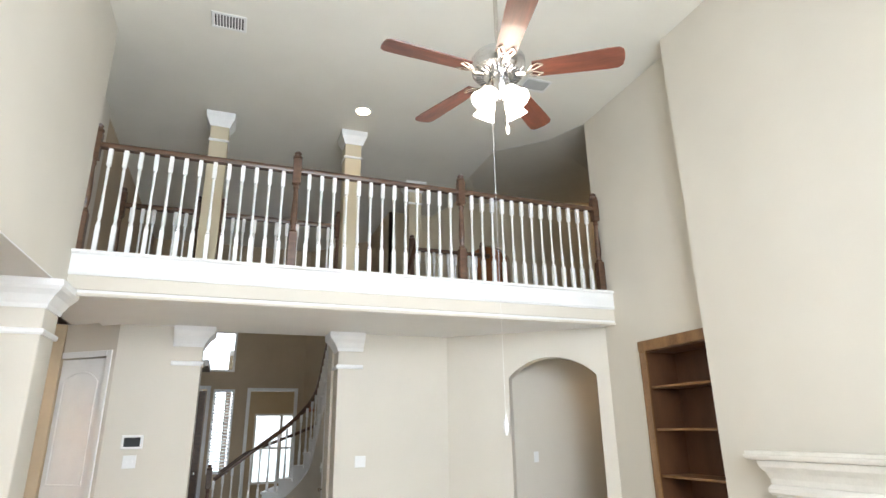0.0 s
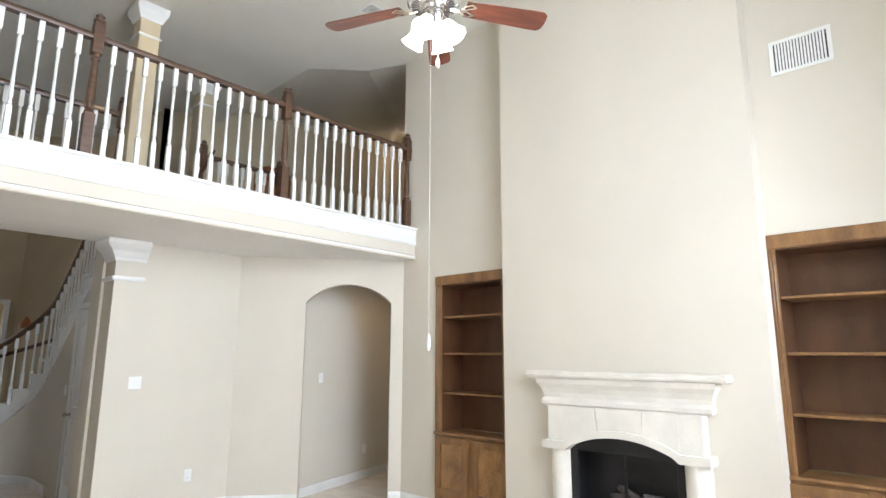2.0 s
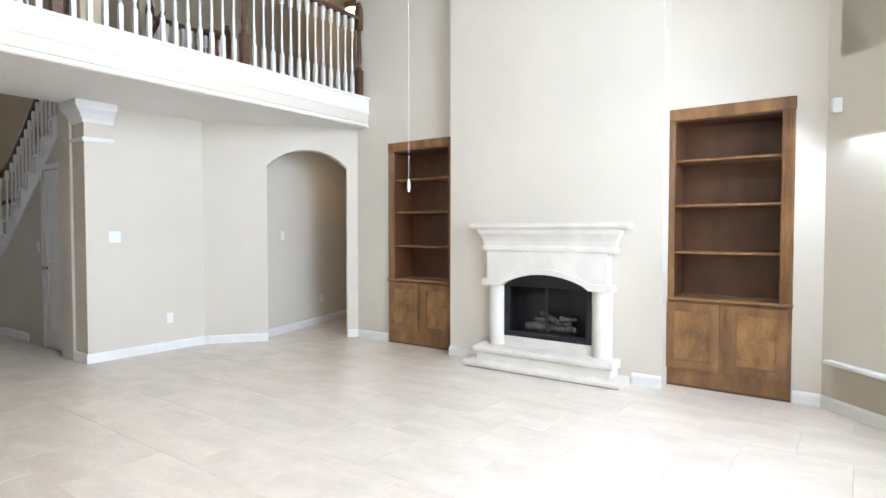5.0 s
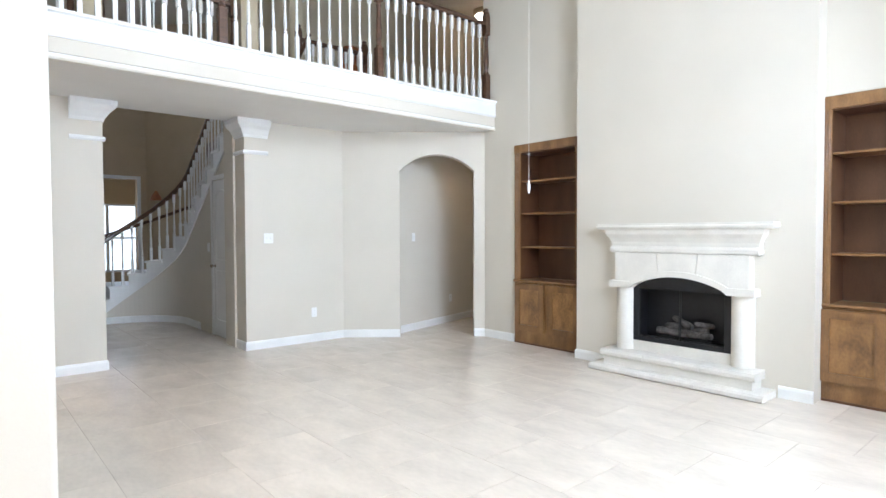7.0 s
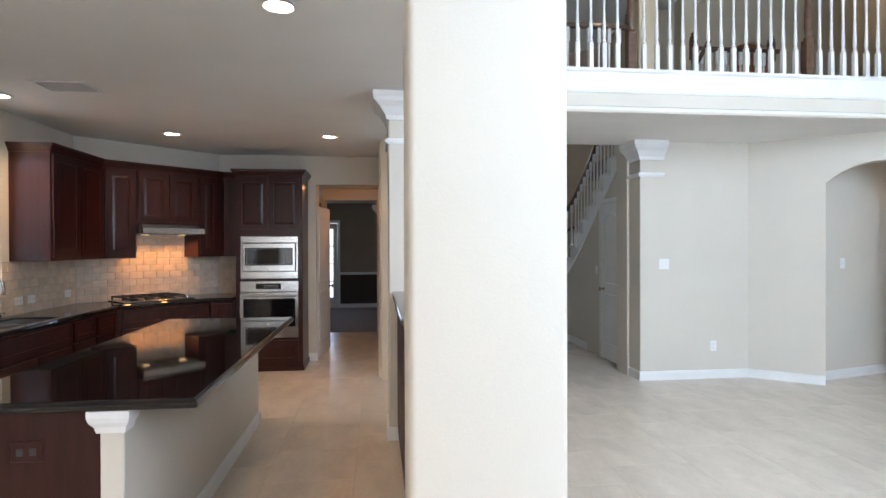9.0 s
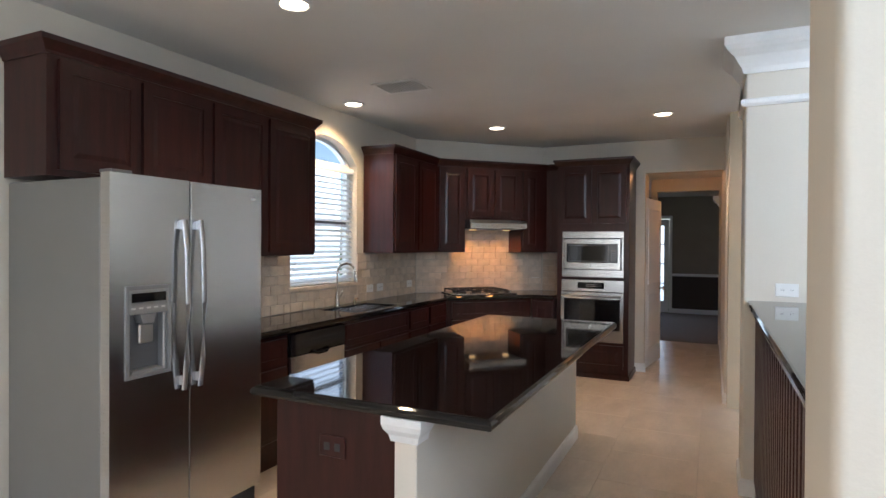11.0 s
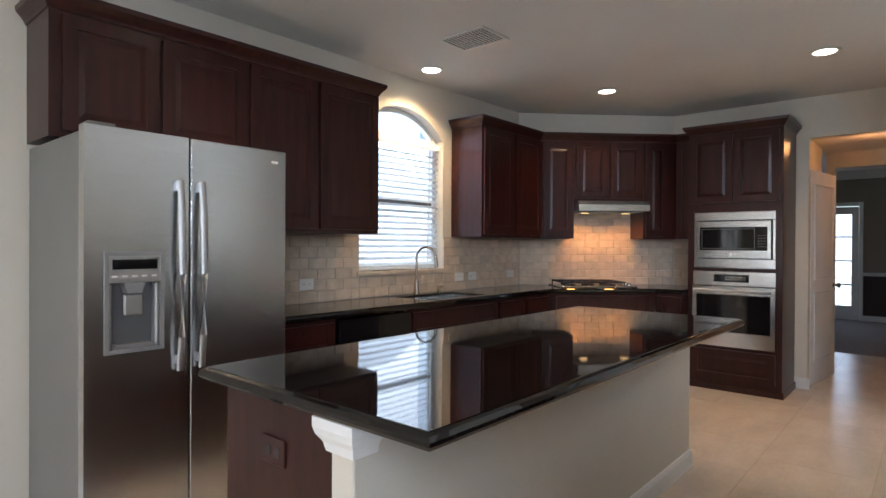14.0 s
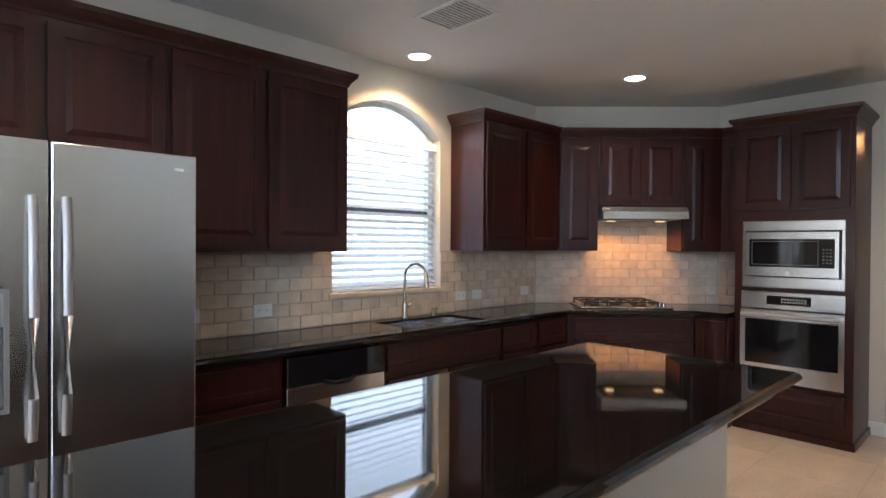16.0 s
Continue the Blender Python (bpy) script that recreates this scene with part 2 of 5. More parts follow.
def base(path, label="white painted wooden baseboard"):
    return setting(part("baseboard", sweep(bmesh.new(), [(-.002, 0), (.014, 0), (.014, .075), (.008, .095), (-.002, .1)], path), WHITE), label, "baseboard")

# ---- large structure ----
H1, H2, LOFT = 2.67, 5.15, 2.98
# living room, fireplace side
wall("wall_east", (4.07, 5.70), (4.07, .75), 0, H2, [(.55, 1.55, 0, 2.40), (3.77, 4.75, 0, 2.40)], th=.5)
wall("wall_chimney_breast", (3.885, 4.11), (3.885, 1.89), 0, H2 - .002, [(.70, 1.615, .25, .96)], th=.183, label="beige painted chimney breast wall")
wall("wall_bay", (4.07, .75), (2.72, -.6), 0, H2, [(.11, 1.70, .38, 2.62), (.11, 1.70, 3.05, 4.7)], th=.16)
wall("wall_south", (2.72, -.6), (-4.68, -.6), 0, H2, [(.2, 3.2, .38, 2.62), (.2, 3.2, 3.05, 4.7), (4.6, 6.8, .5, 2.2)], th=.16)
# upper wall over the kitchen side and the near pillar
wall("wall_west_upper", (-.985, -.6), (-.985, 5.60), H1 + .01, H2, th=.14)
pil = B(-1.42, -.945, 2.46, 2.75, 0, H1, bev=.022, seg=4)
setting(smooth(part("wall_pillar", pil, WALL)), "cream painted square drywall pillar with rounded corners", "pillar")
colm = B(-1.42, -1.02, 5.24, 5.60, 0, H1, bev=.015, seg=3)
setting(smooth(part("wall_column", colm, WALL)), "beige painted square drywall column with crown capital", "column")
# half wall and its ledge
setting(part("wall_half", B(-1.33, -1.10, 2.752, 5.24, 0, 1.105), WALL), "beige painted half wall under a granite ledge", "wall")
# back of the living room under the loft
wall("wall_thermostat", (-.80, 6.86), (-.02, 6.86), 0, H1, th=.28)
wall("wall_pantry", (-1.48, 7.36), (-.80, 6.86), 0, H1, [(.10, .745, 0, 2.33)], th=.12)
wall("wall_switch", (1.375, 6.83), (2.65, 6.83), 0, H1, th=.28)
wall("wall_arch", (2.65, 6.83), (4.07, 5.68), 0, H1, [(.73, 1.69, 0, 2.35, 2.14)], th=.16)
wall("wall_alcove_back", (3.30, 6.56), (5.3, 7.1), 0, H1, th=.1)
wall("wall_alcove_side", (5.3, 7.3), (5.3, 5.2), 0, H1, th=.1)
wall("wall_alcove_end", (5.3, 5.72), (4.18, 5.72), 0, H1, th=.05)
# foyer
wall("wall_stair_door", (1.45, 7.11), (1.45, 7.40), 0, H1, th=.1)
wall("wall_foyer_west", (-1.34, 7.2), (-1.34, 12), 0, H2, th=.12, material=BROWN, label="tan painted foyer wall")
wall("wall_foyer_transom", (-1.34, 12), (.42, 12), 2.5, H2, [(1.04, 1.66, 2.68, 3.45)], th=.16, material=BROWN, label="tan painted foyer wall")
wall("wall_foyer_north", (-1.34, 12), (.42, 12), 0, 2.5, [(.32, 1.22, 0, 2.36), (1.33, 1.70, .9, 2.36)], th=.16, material=BROWN, label="tan painted foyer wall")
wall("wall_foyer_door", (.42, 12), (1.6, 12), 0, H2, [(.22, 1.02, 0, 2.33)], th=.14, material=BROWN, label="tan painted foyer wall")
wall("wall_stair_outer", (1.6, 12), (2.55, 11.0), 0, H2, th=.12, material=BROWN, label="tan painted stair wall")
wall("wall_stair_east", (2.55, 11.0), (2.55, 7.12), 0, LOFT, th=.1, material=BROWN, label="tan painted stair wall")
wall("wall_side_room", (.3, 14.6), (2.6, 14.6), 0, 3, [(.55, 1.75, .5, 2.0)], th=.14, material=BROWN, label="tan painted side room wall")
wall("wall_side_room_east", (2.6, 14.6), (2.6, 12.2), 0, 3, th=.1, material=BROWN, label="tan painted side room wall")
wall("wall_side_room_west", (.3, 12.2), (.3, 14.6), 0, 3, th=.1, material=BROWN, label="tan painted side room wall")
setting(part("ceiling_side_room", B(.2, 2.7, 12.2, 14.7, 3, 3.1), CEIL), "white ceiling", "ceiling")
# kitchen
wall("wall_kitchen_west", (-4.68, -.6), (-4.68, 7.25), 0, H1, [(5.70, 6.66, 1.10, 2.42, 2.20)], th=.16)
wall("wall_kitchen_corner", (-4.68, 7.25), (-3.51, 8.42), 0, H1, th=.14)
wall("wall_kitchen_north", (-3.51, 8.42), (-1.48, 8.42), 0, H1, [(1.21, 2.03, 0, 2.30)], th=.12)
wall("wall_hall_east", (-1.48, 14.8), (-1.48, 7.36), 0, H1, [(.0, 3.4, 0, 2.3)], th=.12)
wall("wall_hall_west", (-2.45, 8.54), (-2.45, 10.4), 0, H1, [(.12, .95, 0, 2.05)], th=.1)
wall("wall_hall_end", (-2.45, 10.75), (-1.48, 10.75), 0, H1, [(.08, .94, 0, 2.28)], th=.2)
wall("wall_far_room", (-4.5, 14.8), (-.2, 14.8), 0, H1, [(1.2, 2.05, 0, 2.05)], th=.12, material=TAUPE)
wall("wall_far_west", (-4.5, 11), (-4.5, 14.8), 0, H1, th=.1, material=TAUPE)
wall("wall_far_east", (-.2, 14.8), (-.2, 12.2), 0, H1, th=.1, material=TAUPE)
wall("wall_pantry_back", (-3.4, 8.56), (-3.4, 10.6), 0, H1, th=.1)
# floors
setting(part("floor", B(-4.9, 5.4, -.8, 10.85, -.06, -.002), GROUT), "cream stone-look floor tiles with thin grout", "floor")
setting(part("floor_far_room", B(-4.7, 2.8, 10.85, 15, -.06, 0), CARPET), "grey carpeted floor of the far room", "floor")
setting(part("floor_loft", B(-1.03, 4.07, 5.50, 7.08, H1 + .012, LOFT - .004), WALL), "loft floor slab edge", "floor")
setting(part("floor_loft_east", B(2.4, 8.2, 7.082, 11.5, H1 + .012, LOFT - .002), CARPET), "grey carpeted loft floor", "floor")
setting(part("floor_loft_side", B(4.072, 8.2, 5.70, 7.08, H1 + .012, LOFT - .002), CARPET), "grey carpeted loft floor", "floor")
# ceilings
setting(part("ceiling_kitchen", B(-4.85, -.987, -.75, 8.55, H1, H1 + .1), CEIL), "white painted kitchen ceiling", "ceiling")
setting(part("ceiling_under_loft", B(-.985, 5.4, 5.502, 7.09, H1 - .03, H1 + .008), CEIL), "white painted ceiling under the loft", "ceiling")
setting(part("ceiling_hall", B(-3.5, -1.3, 8.55, 10.9, H1 - .2, H1 - .1), CEIL), "white painted hall ceiling", "ceiling")
setting(part("ceiling_far_room", B(-4.6, -.1, 10.9, 15, H1, H1 + .1), CEIL), "white painted ceiling", "ceiling")
bm = bmesh.new()
box(bm, -1.5, 3.32, -.76, 12.2, H2, H2 + .1)
box(bm, 3.32, 4.6, -.76, 5.64, H2, H2 + .1)
P = [(4.10, 5.64, H2), (3.87, 6.2, H2), (3.32, 6.72, H2), (3.32, 7.6, H2), (3.32, 12.2, H2)]
Q = [(8.4, 5.64, 6.1), (8.4, 7.6, 6.1), (8.4, 10.0, 6.1), (6.0, 12.2, 6.1), (4.6, 12.2, 6.1)]
for i in range(4):
    bm.faces.new([bm.verts.new(v) for v in (P[i], P[i + 1], Q[i + 1], Q[i])])
bm.faces.new([bm.verts.new(v) for v in ((3.32, 5.64, H2 + .001), (4.10, 5.64, H2 + .001), (3.87, 6.2, H2 + .001), (3.32, 6.72, H2 + .001))])
setting(part("ceiling", bm, HIGH), "high white painted ceiling over living room and loft", "ceiling")
wall("wall_loft_east", (8.2, 12.2), (8.2, 5.4), H1, 6.4, th=.1, material=TAN)
wall("wall_loft_south", (8.2, 5.64), (4.57, 5.64), H1, 6.4, th=.1, material=TAN)
wall("wall_loft_north", (2.55, 9.3), (8.2, 9.3), H1, 6.4, [(1.5, 2.25, LOFT, 4.72, 4.5)], th=.15, material=TAN)
wall("wall_loft_room", (2.55, 10.1), (6, 10.1), H1, H2, th=.1, material=BROWN)
wall("wall_stair_upper", (2.55, 11.05), (2.55, 9.3), LOFT, H2, th=.1, material=BROWN, label="tan painted stair wall")
wall("wall_loft_west", (-1.4, 5.62), (-1.03, 5.62), H1 + .01, H2, th=.1)
wall("wall_loft_side", (-1.4, 7.2), (-1.4, 5.6), H1, H2, th=.1)

# baseboards
for path in ([(4.07, 5.66), (4.07, 5.16)], [(4.07, 3.93 + .18), (3.885, 4.11), (3.885, 3.755)], [(3.885, 2.14), (3.885, 1.89)],
             [(4.07, .94), (4.07, .75), (2.72, -.6), (-4.68, -.6), (-4.68, 2.9)], [(-.80, 6.86), (-.02, 6.86), (-.02, 7.14)],
             [(1.375, 7.11), (1.375, 6.83), (2.65, 6.83), (3.217, 6.371)], [(3.963, 5.767), (4.07, 5.68)], [(-2.40, 8.42), (-2.28, 8.42)], [(-1.48, 10.7), (-1.48, 7.36), (-1.40, 7.30)],
             [(-1.42, 5.6), (-1.42, 5.24), (-1.35, 5.24)], [(3.30, 6.56), (5.29, 7.097)], [(-.945, 2.75), (-.945, 2.46), (-1.42, 2.46), (-1.42, 2.75)][::-1]):
    base(path)

# loft fascia and crown pieces
setting(part("trim", sweep(bmesh.new(), [(-.01, 2.795), (.016, 2.795), (.022, 2.815), (.016, 2.83), (.016, 2.962), (.04, 2.975), (.04, 2.995), (-.10, 2.995)], [(-1.03, 5.50), (4.07, 5.50)]), WHITE), "white painted fascia board along the loft edge", "trim")
setting(part("trim", sweep(bmesh.new(), [(-.002, 2.625), (.010, 2.63), (.014, 2.64), (.010, 2.65), (-.002, 2.655)], [(-1.03, 5.50), (4.07, 5.50)]), WALL), "beige bead along the loft edge", "trim")
CROWN = [(-.002, 2.44), (.012, 2.44), (.02, 2.47), (.035, 2.49), (.06, 2.53), (.10, 2.565), (.115, 2.59), (.115, 2.638), (-.002, 2.638)]
BEAD = [(-.002, 2.25), (.014, 2.25), (.024, 2.265), (.024, 2.285), (.010, 2.295), (-.002, 2.295)]
def lift(prof, dz):
    return [(a, b + dz) for a, b in prof]
for path, dz in (([(-.30, 6.86), (-.02, 6.86), (-.02, 7.14)], 0), ([(1.375, 7.11), (1.375, 6.83), (1.65, 6.83)], 0), ([(-1.42, 5.60), (-1.42, 5.24), (-1.02, 5.24), (-1.02, 5.60)], .03)):
    setting(part("trim", sweep(bmesh.new(), lift(CROWN, dz), path), WHITE), "white crown capital at the top of the opening", "trim")
    setting(part("trim", sweep(bmesh.new(), lift(BEAD, dz), path), WHITE), "white bead moulding below the capital", "trim")

# ---- living room things ----
def ring(bm, x0, x1, z0, z1, rail, y0, y1):
    """closed rectangular frame as one solid, y0 in front"""
    loops = []
    for y in (y0, y1):
        for q in (0, rail):
            loops.append([bm.verts.new(p) for p in ((x0 + q, y, z0 + q), (x1 - q, y, z0 + q), (x1 - q, y, z1 - q), (x0 + q, y, z1 - q))])
    of, if_, ob_, ib = loops
    for a, b in ((of, if_), (if_, ib), (ib, ob_), (ob_, of)):
        for i in range(4):
            bm.faces.new((a[i], a[(i + 1) % 4], b[(i + 1) % 4], b[i]))
    return bm


def framed_door(name, parent, material, x0, x1, z0, z1, y, th=.02, rail=.055, sunk=.008, raised=True):
    """framed door whose face looks to -y, with its panel as a piece of its own"""
    d = part(name, ring(bmesh.new(), x0, x1, z0, z1, rail, y - th, y), material, parent)
    bm = bmesh.new()
    a = [(x0 + rail, z0 + rail), (x1 - rail, z0 + rail), (x1 - rail, z1 - rail), (x0 + rail, z1 - rail)]
    g = .032 if raised else .0
    lift_ = .001 if raised else sunk
    va = [bm.verts.new((x, y - th + sunk, z)) for x, z in a]
    bev = [(sx, sz) for sx, sz in ((g, g), (-g, g), (-g, -g), (g, -g))]
    if raised:
        v1 = [bm.verts.new((x + p * .25, y - th + sunk, z + q * .25)) for (x, z), (p, q) in zip(a, bev)]
        v2 = [bm.verts.new((x + p, y - th + lift_, z + q)) for (x, z), (p, q) in zip(a, bev)]
        for u, w in ((va, v1), (v1, v2)):
            for i in range(4):
                bm.faces.new((u[i], u[(i + 1) % 4], w[(i + 1) % 4], w[i]))
        bm.faces.new(v2)
    else:
        bm.faces.new(va)
    vk = [bm.verts.new((x, y - .001, z)) for x, z in a]
    for i in range(4):
        bm.faces.new((va[i], va[(i + 1) % 4], vk[(i + 1) % 4], vk[i]))
    bm.faces.new(vk[::-1])
    part("panel", bm, material, d)
    return d


def bookcase(y_left, label):
    t = thing("bookcase", pose(4.066, y_left, 0, 0, 0, -90), label, "bookcase", "built-in bookcases beside the fireplace")
    W, D, CT = .98, .34, .775
    # back, sides and top carry the recess shade in their colour
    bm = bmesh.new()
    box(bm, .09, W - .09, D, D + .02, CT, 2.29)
    part("back_panel", bm, OAK_SHADE, t)
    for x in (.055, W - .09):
        part("side_panel", B(x, x + .035, .004, D, CT + .002, 2.288), OAK_SHADE, t)
    part("top_panel", B(.055, W - .055, .004, D, 2.29, 2.32), OAK_SHADE, t)
    for x in (0, W - .09):
        bm = B(x, x + .09, -.012, .004, CT, 2.30)
        for k in range(4):
            xx = x + .012 + k * .0185
            lathe(bm, [(.0075, CT + .02), (.0075, 2.28)], 8, Matrix.Translation((xx + .005, -.012, 0)))
        part("fluted_pilaster", bm, OAK, t)
    part("header", B(-.004, W + .004, -.02, .006, 2.30, 2.40, bev=.004), OAK, t)
    for z in (1.155, 1.56, 1.945):
        part("shelf", B(.092, W - .092, .015, D - .002, z, z + .02, bev=.003), OAK, t)
    part("ledge", sweep(bmesh.new(), [(-.33, CT - .03), (.018, CT - .03), (.03, CT - .02), (.03, CT - .008), (.024, CT), (-.33, CT)], [(-.006, 0), (W + .006, 0)]), OAK, t)
    bm = bmesh.new()
    box(bm, 0, W, -.008, D, 0, .17)
    for a, b in ((0, .03), (.455, .525), (W - .03, W)):
        box(bm, a, b, -.008, D, .17, CT - .032)
    box(bm, .03, .455, .02, D, .17, CT - .032)
    box(bm, .525, W - .03, .02, D, .17, CT - .032)
    box(bm, .03, .455, -.008, .02, CT - .05, CT - .032)
    box(bm, .525, W - .03, -.008, .02, CT - .05, CT - .032)
    part("base_frame", bm, OAK, t)
    # thin strip of the shade-darkened alder draws the dark line at the floor
    part("toe_line", B(.0, W, -.012, -.008, .0, .02), OAK_SHADE, t)
    for a, b in ((.025, .46), (.52, W - .025)):
        framed_door("door", t, OAK, a, b, .165, CT - .045, -.012, th=.026, rail=.07, sunk=.018, raised=False).children[0].data.materials[0] = OAKP
    return t


bookcase(5.15, "brown stained built-in bookcase with empty shelves and cupboard")
bookcase(1.93, "brown stained built-in bookcase with empty shelves by the window")

# fireplace surround, facing the room
fp = thing("fireplace", pose(3.883, 3.723, 0, 0, 0, -90) @ Matrix.Diagonal((.957, 1, 1.012, 1)), "cream cast stone fireplace surround with round columns and hearth", "fireplace")
W = 1.61
c = W / 2
part("mantel_shelf", sweep(bmesh.new(), [(0, 1.352), (.095, 1.352), (.11, 1.36), (.118, 1.375), (.118, 1.385), (.108, 1.39), (.11, 1.41), (0, 1.41)], [(.07, 0), (.07, -.03), (W - .07, -.03), (W - .07, 0)]), LIME, fp)
part("cornice", sweep(bmesh.new(), [(0, 1.20), (.03, 1.20), (.034, 1.235), (.05, 1.275), (.075, 1.31), (.082, 1.35), (0, 1.35)], [(.12, 0), (.12, -.04), (W - .12, -.04), (W - .12, 0)]), LIME, fp)
part("moulding", sweep(bmesh.new(), [(0, 1.135), (.04, 1.135), (.052, 1.15), (.052, 1.175), (.035, 1.198), (0, 1.198)], [(.135, 0), (.135, -.05), (W - .135, -.05), (W - .135, 0)]), LIME, fp)
# frieze of three stones over a segmental arch
ar = arc(.33, W - .33, .845, .955, 18)[::-1]
for x0, x1, s0, s1 in ((.155, c - .205, 0, .025), (c - .20, c + .20, .025, .025), (c + .205, W - .155, .025, 0)):
    bm = bmesh.new()
    xb0, xb1 = (x0 + s0 if s0 and x0 > .2 else x0), (x1 - s1 if s1 and x1 < W - .2 else x1)
    if x0 < .2:
        pts = [(x0, .855)] + [p for p in ar if p[0] < c - .181] + [(c - .181, .945), (x1, 1.133), (x0, 1.133)]
        prism(bm, [(x0, .86), (.33, .86), (.33, 1.133), (x0, 1.133)], -.11, .0)
        seq = [p for p in ar if p[0] < c - .185] + [(c - .185, .946)]
    elif x1 > W - .2:
        prism(bm, [(W - .33, .86), (x1, .86), (x1, 1.133), (W - .33, 1.133)], -.11, .0)
        seq = [(c + .185, .946)] + [p for p in ar if p[0] > c + .185]
    else:
        seq = [(c - .18, .947)] + [p for p in ar if abs(p[0] - c) < .18] + [(c + .18, .947)]
    for (xa, za), (xb, zb) in zip(seq, seq[1:]):
        ta = xa + (0 if not (.19 > abs(xa - c) > .17) else (-.02 if xa < c else .02))
        tb = xb + (0 if not (.19 > abs(xb - c) > .17) else (-.02 if xb < c else .02))
        prism(bm, [(xa, za), (xb, zb), (tb, 1.133), (ta, 1.133)], -.112, 0)
    part("frieze_stone", weld(bm), LIME, fp)
bm = bmesh.new()
low = [(.105, .80), (.33, .80)] + ar[1:-1] + [(W - .33, .80), (W - .105, .80)]
for (xa, za), (xb, zb) in zip(low, low[1:]):
    za2, zb2 = max(za - .03, .80), max(zb - .03, .80)
    prism(bm, [(xa, za2), (xb, zb2), (xb, max(zb + .022, .862)), (xa, max(za + .022, .862))], -.14, 0)
part("arch_moulding", weld(bm), LIME, fp)
for x in (.235, W - .235):
    smooth(part("column", lathe(bmesh.new(), [(.095, .205), (.095, .80)], 28, Matrix.Translation((x, -.02, 0))), LIME, fp))
bm = bmesh.new()
box(bm, .31, W - .31, -.045, -.005, .205, .30)
part("sill_stone", bm, LIME, fp)
for a, b in ((.06, .53), (.535, 1.075), (1.08, W - .06)):
    part("upper_hearth_stone", sweep(bmesh.new(), [(0, .135), (.21, .135), (.225, .15), (.228, .175), (.215, .20), (0, .205)], [(a, 0), (b, 0)]), LIME, fp)
part("hearth_riser", B(.09, W - .09, -.20, 0, .05, .136), LIME, fp)
for a, b in ((-.03, .53), (.535, 1.075), (1.08, W + .03)):
    part("lower_hearth_stone", sweep(bmesh.new(), [(0, .002), (.28, .002), (.30, .012), (.30, .04), (.285, .058), (0, .06)], [(a, 0), (b, 0)]), LIME, fp)
fb = thing("firebox", pose(3.883, 3.723, 0, 0, 0, -90) @ Matrix.Diagonal((.957, 1, 1.012, 1)), "black metal gas firebox with glass doors and logs", "firebox")
part("liner", box(box(box(box(box(bmesh.new(), .33, W - .33, .175, .18, .30, .94), .33, .35, -.02, .175, .30, .94), W - .35, W - .33, -.02, .175, .30, .94), .35, W - .35, -.02, .175, .30, .32), .35, W - .35, -.02, .175, .90, .94), SOOT, fb)
bm = bmesh.new()
for a, b, z0, z1 in ((.325, .385, .30, .86), (W - .385, W - .325, .30, .86), (.385, W - .385, .30, .345), (.385, W - .385, .80, .96)):
    box(bm, a, b, -.05, -.02, z0, z1, bev=.003)
part("front_frame", bm, SOOT, fb)
for a, b in ((.385, c - .004), (c + .004, W - .385)):
    bm = bmesh.new()
    for d0, d1, z0, z1 in ((a, a + .007, .345, .80), (b - .007, b, .345, .80), (a + .007, b - .007, .345, .354), (a + .007, b - .007, .791, .80)):
        box(bm, d0, d1, -.036, -.024, z0, z1)
    part("door_frame", bm, IRON, fb)
for i, (x, y, z, L, r, a, tl) in enumerate(((c - .12, .06, .40, .30, .038, 8, 3), (c + .14, .05, .40, .28, .034, -12, -4), (c, .11, .44, .40, .042, 4, 2), (c - .02, .07, .50, .26, .030, -24, 12), (c + .17, .10, .49, .18, .026, 40, 8))):
    bm = lathe(bmesh.new(), [(r * .8, -L / 2), (r, -L / 3), (r * .9, 0), (r * 1.05, L / 4), (r * .75, L / 2)], 10, pose(x, y, z, 0, 90 + tl, a))
    part("log", bm, LOG, fb, "grey ceramic fire log")
part("grate", box(box(bmesh.new(), c - .27, c + .27, .02, .035, .345, .365), c - .27, c + .27, .11, .125, .345, .365), IRON, fb)

# ceiling fan
fan = thing("ceiling_fan", pose(1.403, 2.644, .14) @ Matrix.Scale(.87, 4), "five-blade mahogany ceiling fan with lit frosted bell shades", "ceiling fan")
smooth(part("canopy", lathe(bmesh.new(), [(.03, 5.65), (.06, 5.67), (.075, 5.72), (.075, 5.757)], 24), NICKEL, fan))
part("downrod", lathe(bmesh.new(), [(.013, 3.72), (.013, 5.66)], 12), NICKEL, fan)
smooth(part("motor", lathe(bmesh.new(), [(.07, 3.578), (.125, 3.582), (.150, 3.60), (.155, 3.63), (.155, 3.68), (.145, 3.70), (.10, 3.725), (.03, 3.735), (.02, 3.78)], 36), STEEL, fan), 30)
for k in range(30):
    a = k * 12
    o = part("vent_slot", B(.085, .128, -.004, .004, 3.5775, 3.581), VOID, fan) if k == 0 else again(o, pose(0, 0, 0, 0, 0, a), fan)
smooth(part("light_fitter", lathe(bmesh.new(), [(.025, 3.44), (.05, 3.45), (.065, 3.48), (.065, 3.54), (.055, 3.577)], 24), STEEL, fan))
